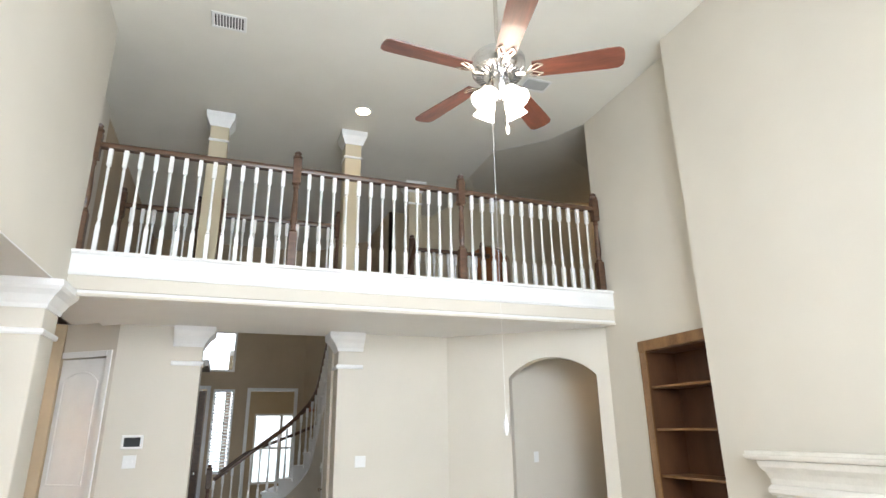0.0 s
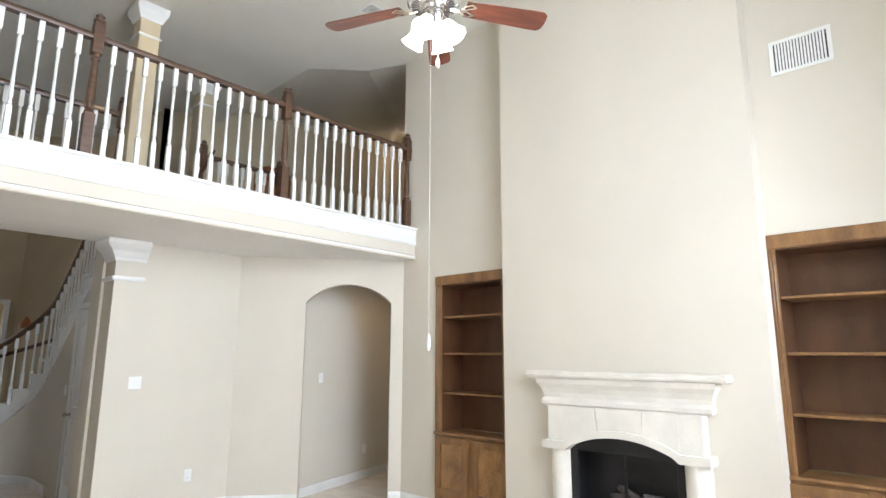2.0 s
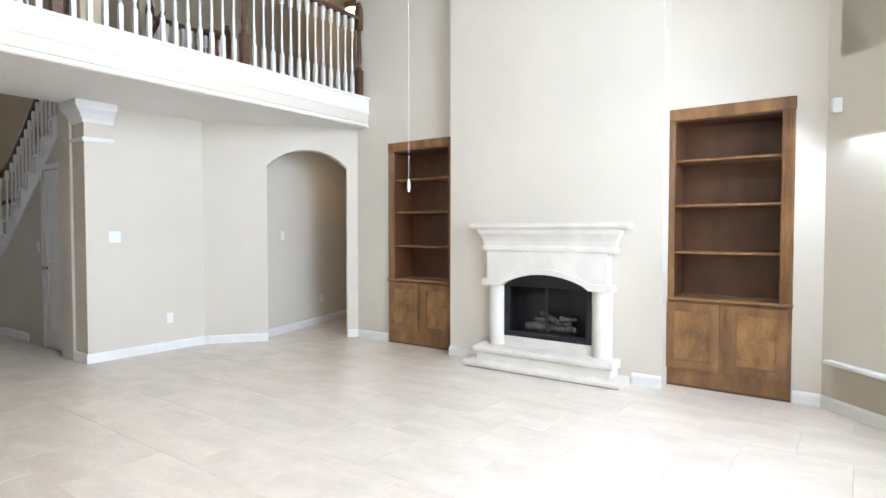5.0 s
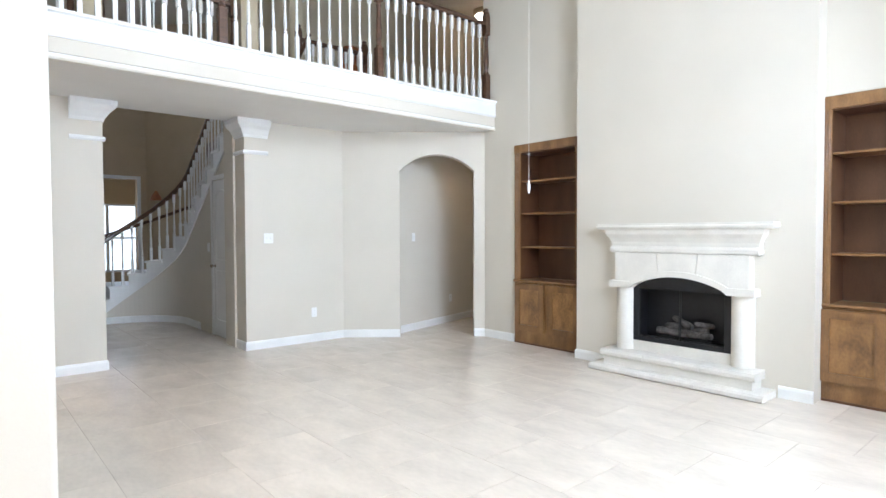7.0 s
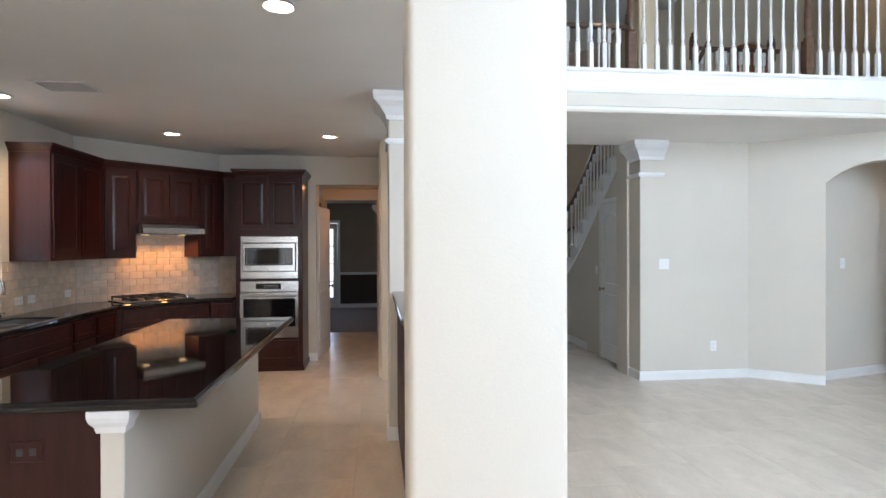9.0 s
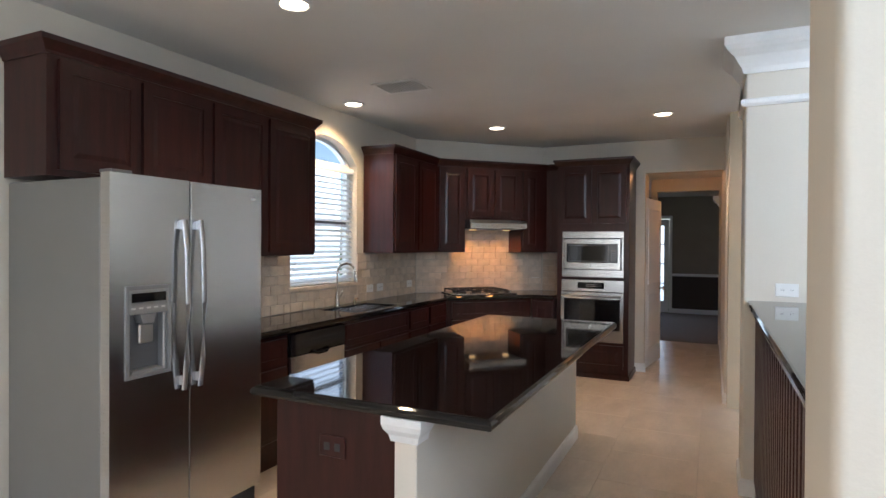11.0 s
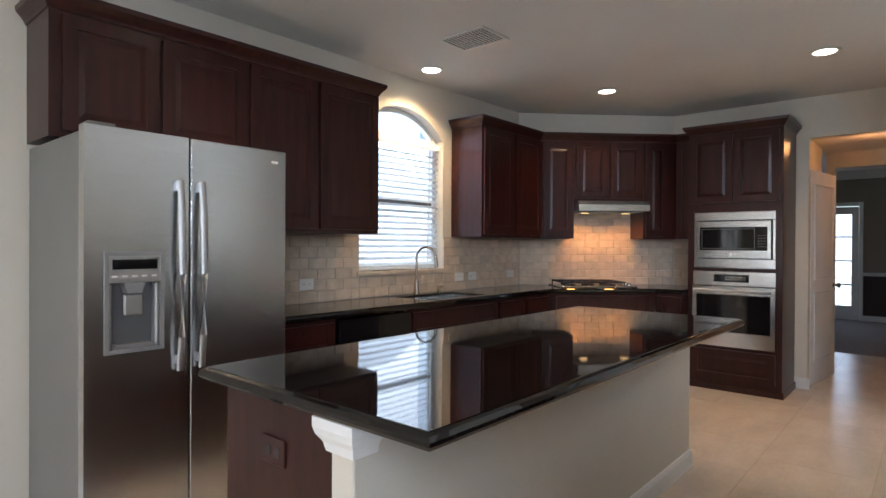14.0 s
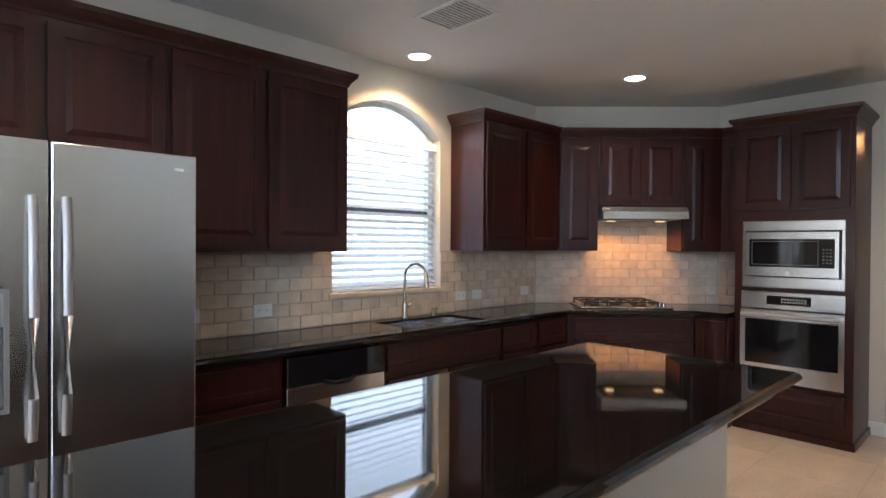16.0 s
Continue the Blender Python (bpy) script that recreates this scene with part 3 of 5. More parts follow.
for k in range(5):
    a = -32 + 72 * k
    bm = bmesh.new()
    pts = [(.19, -.055), (.60, -.073), (.66, -.072), (.685, -.055), (.692, -.02), (.692, .02), (.685, .055), (.66, .072), (.60, .073), (.19, .055)]
    va = [bm.verts.new((x, y, -.003)) for x, y in pts]
    vb = [bm.verts.new((x, y, .004)) for x, y in pts]
    for i in range(len(pts)):
        bm.faces.new((va[i], va[(i + 1) % len(pts)], vb[(i + 1) % len(pts)], vb[i]))
    bm.faces.new(va[::-1]), bm.faces.new(vb)
    bl = part("blade", bm, BLADE, fan)
    bl.matrix_basis = pose(0, 0, 3.60, 0, 0, a) @ pose(0, 0, 0, -12)
    bm = tube(bmesh.new(), [(.10, 0, -.02), (.15, 0, -.026), (.19, 0, -.012)], .012, 8, .007)
    for s in (1, -1):
        tube(bm, [(.16, 0, -.016), (.185, .03 * s, -.012), (.22, .045 * s, -.007), (.25, .03 * s, -.007)], .007, 6, .004)
        tube(bm, [(.18, 0, -.012), (.21, .012 * s, -.009), (.25, .03 * s, -.008)], .006, 6, .004)
    br = part("blade_bracket", bm, NICKEL, fan)
    br.matrix_basis = bl.matrix_basis.copy()
for k in range(4):
    a = 20 + 90 * k
    bm = lathe(bmesh.new(), [(.020, 0), (.034, -.012), (.042, -.04), (.048, -.075), (.062, -.105), (.066, -.112), (.055, -.110), (.02, -.05)], 20)
    s = smooth(part("shade", bm, FROST, fan, "lit frosted glass bell shade"))
    s.matrix_basis = pose(0, 0, 0, 0, 0, a) @ pose(.075, 0, 3.465, 0, -32, 0)
    s.visible_shadow = False
bulb("fan_light", 1.403, 2.644, 3.06, 8, (1, .86, .66), .08)
part("pull_chain", tube(bmesh.new(), [(-.08, -.06, 3.48), (-.08, -.06, 1.72)], .0008, 6), WHITE, fan)
smooth(part("pull_knob", lathe(bmesh.new(), [(.003, 1.73), (.009, 1.70), (.010, 1.67), (.005, 1.645)], 12, Matrix.Translation((-.08, -.06, 0))), WHITE, fan))
part("short_chain", tube(bmesh.new(), [(.04, 0, 3.47), (.04, 0, 3.27)], .002, 6), WHITE, fan)
smooth(part("short_knob", lathe(bmesh.new(), [(.004, 3.28), (.011, 3.26), (.012, 3.24), (.006, 3.22)], 12, Matrix.Translation((.04, 0, 0))), WHITE, fan))


def vent(m, w, h, n, label, horizontal=False):
    v = thing("air_vent", m, label, "air vent")
    part("backing", B(-w / 2 + .01, w / 2 - .01, -.004, -.002, -h / 2 + .01, h / 2 - .01), VOID, v)
    bm = bmesh.new()
    for a, b, z0, z1 in ((-w / 2, w / 2, -h / 2, -h / 2 + .028), (-w / 2, w / 2, h / 2 - .028, h / 2), (-w / 2, -w / 2 + .028, -h / 2 + .028, h / 2 - .028), (w / 2 - .028, w / 2, -h / 2 + .028, h / 2 - .028)):
        box(bm, a, b, -.012, -.003, z0, z1, bev=.003)
    part("frame", bm, PLAST, v)
    iw = w - .07
    for k in range(n):
        x = -iw / 2 + iw * (k + .5) / n
        if k == 0:
            o = part("slat", B(-.0062, .0062, -.009, -.004, -h / 2 + .03, h / 2 - .03), PLAST, v)
            o.matrix_basis = pose(x, 0, 0, 0, 0, 0)
        else:
            again(o, pose(x, 0, 0), v)
    return v


vent(pose(4.068, 1.55, 3.71, 0, 0, -90), .39, .27, 16, "white metal return air grille high on the wall")
vent(pose(-.02, 5.15, H2 - .001, 90, 0, 0), .30, .22, 9, "white metal ceiling air register")
vent(pose(3.1, 5.15, H2 - .001, 90, 0, 0), .30, .22, 9, "white metal ceiling air register")
vent(pose(-3.74, 5.27, H1 - .001, 90, 0, 0), .38, .30, 12, "white metal kitchen ceiling air register")


def plate(m, kind, label):
    w, h = (.116, .116) if kind == "switch2" else (.116, .075) if kind == "flat" else (.074, .116)
    t = thing("outlet_plate" if kind in ("outlet", "flat") else "switch_plate", m, label, "outlet" if kind in ("outlet", "flat") else "light switch")
    part("cover", B(-w / 2, w / 2, -.007, -.0005, -h / 2, h / 2, bev=.002), PLAST, t)
    for x in ((-.024, .024) if kind in ("switch2", "flat") else (0,)):
        if kind in ("outlet", "flat"):
            for z in ((-.02, .02) if kind == "outlet" else (0,)):
                part("socket", B(x - .013, x + .013, -.009, -.0072, z - .014, z + .014, bev=.001), PLAST, t)
                part("slot", box(B(x - .006, x - .004, -.0095, -.0091, z - .004, z + .006), x + .004, x + .006, -.0095, -.0091, z - .004, z + .006), VOID, t)
        else:
            part("toggle", B(x - .005, x + .005, -.02, -.0072, -.004, .012, bev=.001), PLAST, t)
    return t


AR = -39.0
plate(pose(1.65, 6.829, 1.285), "switch2", "white double light switch plate on the beige wall")
plate(pose(2.23, 6.829, .365), "outlet", "white wall outlet above the baseboard")
plate(pose(3.66, 6.656, 1.285, 0, 0, 15.1), "switch", "white light switch plate inside the arch")
plate(pose(4.55, 6.896, .36, 0, 0, 15.1), "outlet", "white wall outlet inside the arched alcove")
plate(pose(-.55, 6.859, 1.345), "switch2", "white double light switch below the thermostat")
tp = thing("thermostat_panel", pose(-.546, 6.859, 1.522), "white alarm panel with a dark screen on the wall", "alarm panel")
part("case", B(-.095, .095, -.026, -.0005, -.065, .065, bev=.01, seg=2), PLAST, tp)
part("screen", B(-.07, .07, -.0275, -.0262, -.042, .042), SCREEN, tp)
mo = thing("alarm_sensor", pose(4.01, .70, 2.28, 0, 0, -65), "white corner alarm sensor on the beige wall", "sensor")
part("case", B(-.035, .035, -.05, .0, -.055, .055, bev=.01, seg=2), PLAST, mo)
part("bracket", B(-.02, .02, .0, .03, -.03, .03), PLAST, mo)

# tall windows by the bay and behind
def window(m, w, h, label, bars=1, blinds=False, grid=0):
    t = thing("window", m, label, "window")
    t["kind"] = "structure"
    bm = bmesh.new()
    for a, b, z0, z1 in ((0, w, 0, .045), (0, w, h - .045, h), (0, .045, .045, h - .045), (w - .045, w, .045, h - .045)):
        box(bm, a, b, .08, .13, z0, z1)
    part("window_frame", bm, WHITE, t)
    for k in range(bars):
        part("meeting_rail", B(.045, w - .045, .085, .125, h * (k + 1) / (bars + 1) - .02, h * (k + 1) / (bars + 1) + .02), WHITE, t)
    for k in range(grid):
        x = w * (k + 1) / (grid + 1)
        part("mullion", B(x - .03, x + .03, .082, .128, .045, h - .045), WHITE, t)
    p = part("pane", B(.045, w - .045, .104, .108, .045, h - .045), GLASS, t)
    p.visible_shadow = False
    return t


window(pose(4.07 - .11 * .7071, .75 - .11 * .7071, .38, 0, 0, -135), 1.59, 2.24, "tall white framed window in the bay", 1, grid=1)
window(pose(4.07 - .11 * .7071, .75 - .11 * .7071, 3.05, 0, 0, -135), 1.59, 1.65, "upper white framed bay window", 0, grid=1)
window(pose(2.52, -.6, .38, 0, 0, 180), 3.0, 2.24, "tall white framed rear window", 1, grid=2)
window(pose(2.52, -.6, 3.05, 0, 0, 180), 3.0, 1.65, "upper white framed rear window", 0, grid=2)
window(pose(-1.88, -.6, .5, 0, 0, 180), 2.2, 1.7, "white framed breakfast nook window", 1, grid=1)
sill = setting(part("trim", B(-.04, 1.63, -.06, .08, -.03, .0, bev=.006), WHITE), "white painted window sill", "trim")
sill.matrix_basis = pose(4.07 - .11 * .7071, .75 - .11 * .7071, .385, 0, 0, -135)

# ---- loft ----
def baluster_mesh(h):
    bm = bmesh.new()
    s = .0175
    box(bm, -s, s, -s, s, 0, h * .27)
    lathe(bm, [(.010, h * .27), (.017, h * .285), (.010, h * .31), (.016, h * .345), (.015, h * .40), (.010, h * .52), (.014, h * .53), (.010, h * .545), (.010, h * .62), (.013, h * .80), (.009, h * .815), (.016, h * .83)], 10)
    box(bm, -s, s, -s, s, h * .83, h)
    return bm


def newel_mesh(h, s=.038):
    bm = bmesh.new()
    box(bm, -s, s, -s, s, 0, h * .30, bev=.003)
    lathe(bm, [(s * .7, h * .30), (s * .95, h * .315), (s * .6, h * .335), (s * .85, h * .40), (s * .8, h * .50), (s * .55, h * .66), (s * .8, h * .68), (s * .6, h * .70), (s * .9, h * .715)], 14)
    box(bm, -s, s, -s, s, h * .715, h * .93, bev=.003)
    lathe(bm, [(s * .8, h * .93), (s * 1.15, h * .94), (s * 1.15, h * .955), (s * .7, h * .965), (s * .9, h * .985), (s * .5, h)], 14)
    return bm


RAILP = [(-.03, 0), (.03, 0), (.034, .02), (.026, .045), (.012, .055), (-.012, .055), (-.026, .045), (-.034, .02)]


def balustrade(x0, x1, y, z, newels, n_each, label, hr=1.01):
    t = thing("balustrade", pose(0, y, z), label, "railing")
    part("handrail", sweep(bmesh.new(), [(a, b + hr - .055) for a, b in RAILP], [(x0, 0), (x1, 0)]), RAIL, t)
    nw = None
    for x in newels:
        if nw is None:
            nw = part("newel_post", newel_mesh(hr + .17), RAIL, t)
            nw.matrix_basis = pose(x, 0, 0)
        else:
            again(nw, pose(x, 0, 0), t)
    b0 = None
    for xa, xb in zip(newels, newels[1:]):
        for k in range(n_each):
            m = pose(xa + (xb - xa) * (k + 1) / (n_each + 1), 0, 0)
            if b0 is None:
                b0 = part("baluster", baluster_mesh(hr - .05), WHITE, t)
                b0.matrix_basis = m
            else:
                again(b0, m, t)
    return t


balustrade(-1.03, 4.066, 5.60, LOFT + .012, (-.985, .70, 2.38, 4.02), 13, "dark oak loft railing with white turned balusters")
balustrade(-.02, 1.42, 7.02, LOFT, (.02, 1.34), 10, "dark oak foyer overlook railing with white balusters")
balustrade(-1.03, -.20, 7.02, LOFT, (-1.0, -.24), 6, "dark oak hall railing with white balusters")
balustrade(2.42, 3.6, 7.6, LOFT, (2.45, 3.5), 9, "dark oak stairhead railing with white balusters")
for x, y, zt in ((-.10, 6.95, H2), (1.45, 6.90, H2), (2.62, 8.1, H2)):
    t = thing("loft_column", pose(x, y, 0), "tan square loft column with white crown capital", "column", "loft columns")
    part("shaft", B(-.10, .10, -.10, .10, LOFT - .003, zt, bev=.006), TAN, t)
    d = zt - 2.67
    sq = [(-.10, -.10), (.10, -.10), (.10, .10), (-.10, .10)]
    part("capital", sweep(bmesh.new(), [(-.002, 2.50 + d), (.01, 2.50 + d), (.02, 2.53 + d), (.055, 2.60 + d), (.06, 2.668 + d), (-.002, 2.668 + d)], sq, True), WHITE, t)
    part("bead", sweep(bmesh.new(), [(-.002, 2.31 + d), (.012, 2.31 + d), (.016, 2.33 + d), (-.002, 2.345 + d)], sq, True), WHITE, t)
dl = thing("arched_door", pose(4.08, 9.38, LOFT), "warm stained arched door at the back of the loft", "door")
bm = bmesh.new()
dp = arc(0, .70, 1.62, 1.80, 10)
for (xa, za), (xb, zb) in zip(dp, dp[1:]):
    prism(bm, [(xa, 0), (xa, za), (xb, zb), (xb, 0)], 0, .04)
part("leaf", bm, ORANGE, dl)
for x in (.12, .40):
    part("panel", B(x, x + .2, -.008, .0, .15, 1.45, bev=.004), ORANGE, dl)


def can_light(x, y, z, r=.075, watts=20, spot=130, group="recessed ceiling lights"):
    t = thing("recessed_light", pose(x, y, z), "lit round recessed ceiling light with white trim ring", "ceiling light", group)
    smooth(part("trim_ring", lathe(bmesh.new(), [(r, -.001), (r + .022, -.002), (r + .022, -.008), (r, -.010), (r - .004, -.004)], 28), WHITE, t))
    part("lamp", lathe(bmesh.new(), [(r - .006, -.005), (r - .006, -.002)], 24), CANGLOW, t).visible_shadow = False
    bulb("can_lamp", x, y, z - .03, watts, WARM, .05, spot)


can_light(1.45, 6.27, H2, .085, 4)
can_light(4.72, 6.35, H1 - .032, .075, 4)
fl = thing("flush_light", pose(6.95, 8.6, 5.70), "lit flush dome ceiling light over the loft", "ceiling light")
smooth(part("dome", lathe(bmesh.new(), [(.06, -.12), (.13, -.09), (.165, -.03)], 20), FROST, fl)).visible_shadow = False
smooth(part("rim", lathe(bmesh.new(), [(.166, -.045), (.19, -.03), (.19, .10), (.16, .12)], 20), NICKEL, fl))
bulb("loft_lamp", 6.95, 8.6, 5.5, 2.5, WARM, .1)

# ---- foyer: winding stair ----
st = thing("staircase", pose(0, 0, 0), "curved white staircase with dark oak handrail and turned balusters", "staircase")
SX, SY, SR, S1 = .62, 9.25, .85, .50
S2 = S1 + SR * math.pi / 2
SL = S2 + SY - 7.10
NT = 16
RUN, RISE = SL / NT, LOFT / 16


def stair_at(s, off):
    if s < S1:
        return Vector((SX - S1 + s, SY + SR + off))
    if s < S2:
        a = math.pi / 2 - (s - S1) / SR
        return Vector((SX + (SR + off) * math.cos(a), SY + (SR + off) * math.sin(a)))
    return Vector((SX + SR + off, SY - (s - S2)))


def strip(bm, s0, s1, o0, o1, z0a, z1a, z0b, z1b):
    """block between two stations"""
    v = []
    for s, za, zb in ((s0, z0a, z1a), (s1, z0b, z1b)):
        for o in (o0, o1):
            p = stair_at(s, o)
            v += [bm.verts.new((p.x, p.y, za)), bm.verts.new((p.x, p.y, zb))]
    for f in ((0, 1, 3, 2), (4, 6, 7, 5), (0, 4, 5, 1), (2, 3, 7, 6), (1, 5, 7, 3), (0, 2, 6, 4)):
        bm.faces.new([v[i] for i in f])


def under(s):
    return max(0.0, s / RUN * RISE - .16)


for k in range(NT):
    bm = bmesh.new()
    z = (k + 1) * RISE
    for j in range(4):
        strip(bm, (k + j / 4) * RUN - (.02 if j == 0 else 0), (k + (j + 1) / 4) * RUN, -.025, .95, z - .03, z, z - .03, z)
    part("tread", bm, WHITE, st)
    bm = bmesh.new()
    strip(bm, k * RUN, k * RUN + .02, 0, .95, z - RISE, z - .03, z - RISE, z - .03)
    part("riser", bm, WHITE, st)
bm, wbm, bead = bmesh.new(), bmesh.new(), bmesh.new()
for k in range(NT):
    z = (k + 1) * RISE - .031
    for j in range(4):
        a, b = (k + j / 4) * RUN, (k + (j + 1) / 4) * RUN
        strip(bm, a, b, -.004, .03, under(a), z, under(b), z)
        strip(bead, a, b, -.016, -.004, under(a), under(a) + .035, under(b), under(b) + .035)
        if under(b) > 0:
            mid = stair_at((a + b) / 2, 0).y
            lo = 2.04 if (a > S2 and 7.52 < mid < 8.14) else 0
            strip(wbm, a, b, .004, .08, lo, max(under(a), lo + .01), lo, max(under(b), lo + .01))
part("stringer", weld(bm), WHITE, st)
part("stringer_bead", weld(bead), WHITE, st)
part("under_wall", weld(wbm), WALL, st, "beige curved wall under the stair")
part("handrail", tube(bmesh.new(), [(*stair_at(s, .05), .90 + s / RUN * RISE) for s in np.linspace(.05, SL, 40)], .036, 8, .034), RAIL, st)
b0 = None
for k in range(NT):
    for j in (.2, .7):
        p = stair_at((k + j) * RUN, .05)
        m = pose(p.x, p.y, (k + 1) * RISE, 0, 0, 0) @ Matrix.Diagonal((1, 1, (.70 + j * RISE) / .93, 1))
        if b0 is None:
            b0 = part("baluster", baluster_mesh(.93), WHITE, st)
            b0.matrix_basis = m
        else:
            again(b0, m, st)
nw = part("newel_post", newel_mesh(1.15), RAIL, st)
nw.matrix_basis = pose(*stair_at(-.02, .05), 0)
# outer rail on the wall side of the stair
part("wall_handrail", tube(bmesh.new(), [(*stair_at(s, .88), .90 + s / RUN * RISE) for s in np.linspace(.1, SL, 30)], .026, 8), RAIL, st)
base([tuple(stair_at(s, .004)) for s in np.linspace(.25, SL - 1.60, 22)])


def panel_door(name, m, w, h, label, knob_x, arch_top=True, material=None):
    t = thing(name, m, label, "door")
    material = material or WHITE
    part("leaf", B(0, w, 0, .035, .008, h, bev=.002), material, t)
    for z0, z1, ar_ in ((.22, .86 * h / 2.03, False), (1.0 * h / 2.03, h - .13, arch_top)):
        bm = bmesh.new()
        x0, x1 = .10, w - .10
        if ar_:
            pts = [(x0, z0)] + [(x, z) for x, z in arc(x0, x1, z1 - .09, z1, 8)][::-1] + [(x1, z0)]
            path = [(x, z) for x, z in pts]
        else:
            path = [(x0, z0), (x0, z1), (x1, z1), (x1, z0)]
        n = len(path)
        tube(bm, [(x, 0, z) for x, z in path + path[:1]], .009, 6)
        part("panel_moulding", bm, material, t)
    smooth(part("knob", lathe(bmesh.new(), [(.024, 0), (.024, .006), (.010, .012), (.010, .03), (.026, .042), (.028, .055), (.016, .064)], 16, pose(knob_x, 0, .92, 90, 0, 0)), NICKEL, t))
    return t


def casing(m, w, h, label="white painted door casing"):
    bm = bmesh.new()
    for a, b, z0, z1 in ((-.06, 0, 0, h + .06), (w, w + .06, 0, h + .06), (0, w, h, h + .06)):
        box(bm, a, b, -.016, .0, z0, z1, bev=.004)
    o = part("trim", bm, WHITE)
    o.matrix_basis = m
    return setting(o, label, "trim")


PA = -36.3
panel_door("pantry_door", pose(-1.48, 7.36, 0, 0, 0, PA) @ pose(.11, .03, 0), .625, 2.32, "white two-panel pantry door, closed", .06)
casing(pose(-1.48, 7.36, 0, 0, 0, PA) @ pose(.10, -.001, 0), .645, 2.33)
panel_door("stair_closet_door", pose(1.462, 8.12, 0, 0, 0, -90), .60, 2.03, "white two-panel closet door under the stair", .06)
casing(pose(1.468, 8.13, 0, 0, 0, -90), .62, 2.04)
plate(pose(1.462, 8.30, 1.16, 0, 0, -90), "switch", "white light switch beside the closet door")
fd = panel_door("front_door", pose(-1.0, 12.03, 0), .86, 2.33, "dark brown wooden front door, closed", .80, False, RAIL)
casing(pose(-1.02, 11.998, 0), .90, 2.36)
casing(pose(.64, 11.998, 0), .80, 2.33)


def blinds(m, w, h, pitch, label, tilt=25, depth=.05):
    t = thing("window_blind", m, label, "blind")
    part("head_rail", B(.005, w - .005, -.03, .03, h - .05, h), BLIND, t)
    n = int((h - .08) / pitch)
    o = None
    for k in range(n):
        mm = pose(0, 0, .02 + pitch * (k + .5), tilt, 0, 0)
        if o is None:
            o = part("slat", B(.01, w - .01, -depth / 2, depth / 2, -.0015, .0015), BLIND, t)
            o.matrix_basis = mm
        else:
            again(o, mm, t)
    part("bottom_rail", B(.01, w - .01, -.025, .025, .0, .016), BLIND, t)
    for x in (.12, w - .12):
        part("cord", tube(bmesh.new(), [(x, 0, .01), (x, 0, h - .05)], .0015, 5), BLIND, t)
    return t


window(pose(-.01, 12, .9), .37, 1.46, "narrow sidelight window by the front door", 0)
blinds(pose(-.01, 12.02, .9), .37, 1.46, .055, "white horizontal blind in the sidelight")
window(pose(-.30, 12, 2.68), .62, .77, "bright transom window over the front door", 0)
window(pose(.85, 14.6, .5), 1.2, 1.5, "white framed window of the side room", 1, grid=1)
area("daylight_side_room", look((1.45, 14.85, 1.25), (1.45, 10, 1.2)), 1.3, 1.6, 11, DAY)
sc = thing("wall_sconce", pose(1.75, 11.84, 1.95, 0, 0, -46), "brass cone wall sconce on the tan wall", "wall lamp")
smooth(part("shade", lathe(bmesh.new(), [(.10, 0), (.09, .06), (.03, .16), (.01, .18)], 16, Matrix.Translation((0, -.06, 0))), ORANGE, sc))
part("bracket", B(-.02, .02, -.06, .0, .04, .08), NICKEL, sc)

# ---- kitchen ----
UTOP = 2.33


def crown(parent, path, z=UTOP):
    part("crown_moulding", sweep(bmesh.new(), [(-.03, z - .002), (.006, z - .002), (.010, z + .012), (.022, z + .03), (.042, z + .052), (.046, z + .075), (-.03, z + .075)], path), CHERRY, parent)


def cabinet(name, m, w, d, z0, z1, doors, label, group, crown_path=None, side=True):
    """cabinet box with its front at y = 0, and doors as (x0, x1, z0, z1)"""
    t = thing(name, m, label, "cabinet", group)
    part("body", B(0.001, w - .001, 0, d, z0, z1), CHERRY, t)
    for a, b, c0, c1 in doors:
        framed_door("door" if c1 - c0 > .22 else "drawer_front", t, CHERRY, a, b, c0, c1, -.001, rail=min(.055, (b - a) * .28, (c1 - c0) * .28), th=.02, sunk=.006, raised=c1 - c0 > .22 and b - a > .2)
    if crown_path:
        crown(t, crown_path, z1)
    return t


UPG, LOG_ = "wall cabinets", "base cabinets"
cabinet("wall_cabinet", pose(-4.34, 3.04, 0, 0, 0, 90), .94, .336, 1.77, UTOP, [(.05, .46, 1.80, 2.31), (.48, .93, 1.80, 2.31)], "dark cherry cabinet above the refrigerator", UPG, [(0, .336), (0, 0), (.94, 0)])
cabinet("wall_cabinet", pose(-4.34, 3.98, 0, 0, 0, 90), 1.00, .336, 1.375, UTOP, [(.02, .475, 1.40, 2.31), (.50, .985, 1.40, 2.31)], "dark cherry wall cabinet with two raised panel doors", UPG, [(0, 0), (1.0, 0), (1.0, .336)])
cabinet("wall_cabinet", pose(-4.34, 6.17, 0, 0, 0, 90), .95, .336, 1.375, UTOP, [(.02, .475, 1.40, 2.31), (.495, .945, 1.40, 2.31)], "dark cherry wall cabinet with glossy side beside the window", UPG, [(0, .336), (0, 0), (.95, 0)])
DG = pose(-4.34, 7.12, 0, 0, 0, 45)
cabinet("wall_cabinet", DG, .335, .33, 1.375, UTOP, [(.03, .32, 1.40, 2.31)], "narrow dark cherry corner wall cabinet", UPG, [(0, 0), (.335, 0)])
cabinet("wall_cabinet", DG @ pose(.335, 0, 0), .70, .33, 1.74, UTOP, [(.02, .34, 1.77, 2.31), (.36, .68, 1.77, 2.31)], "dark cherry cabinet above the range hood", UPG, [(0, 0), (.70, 0)])
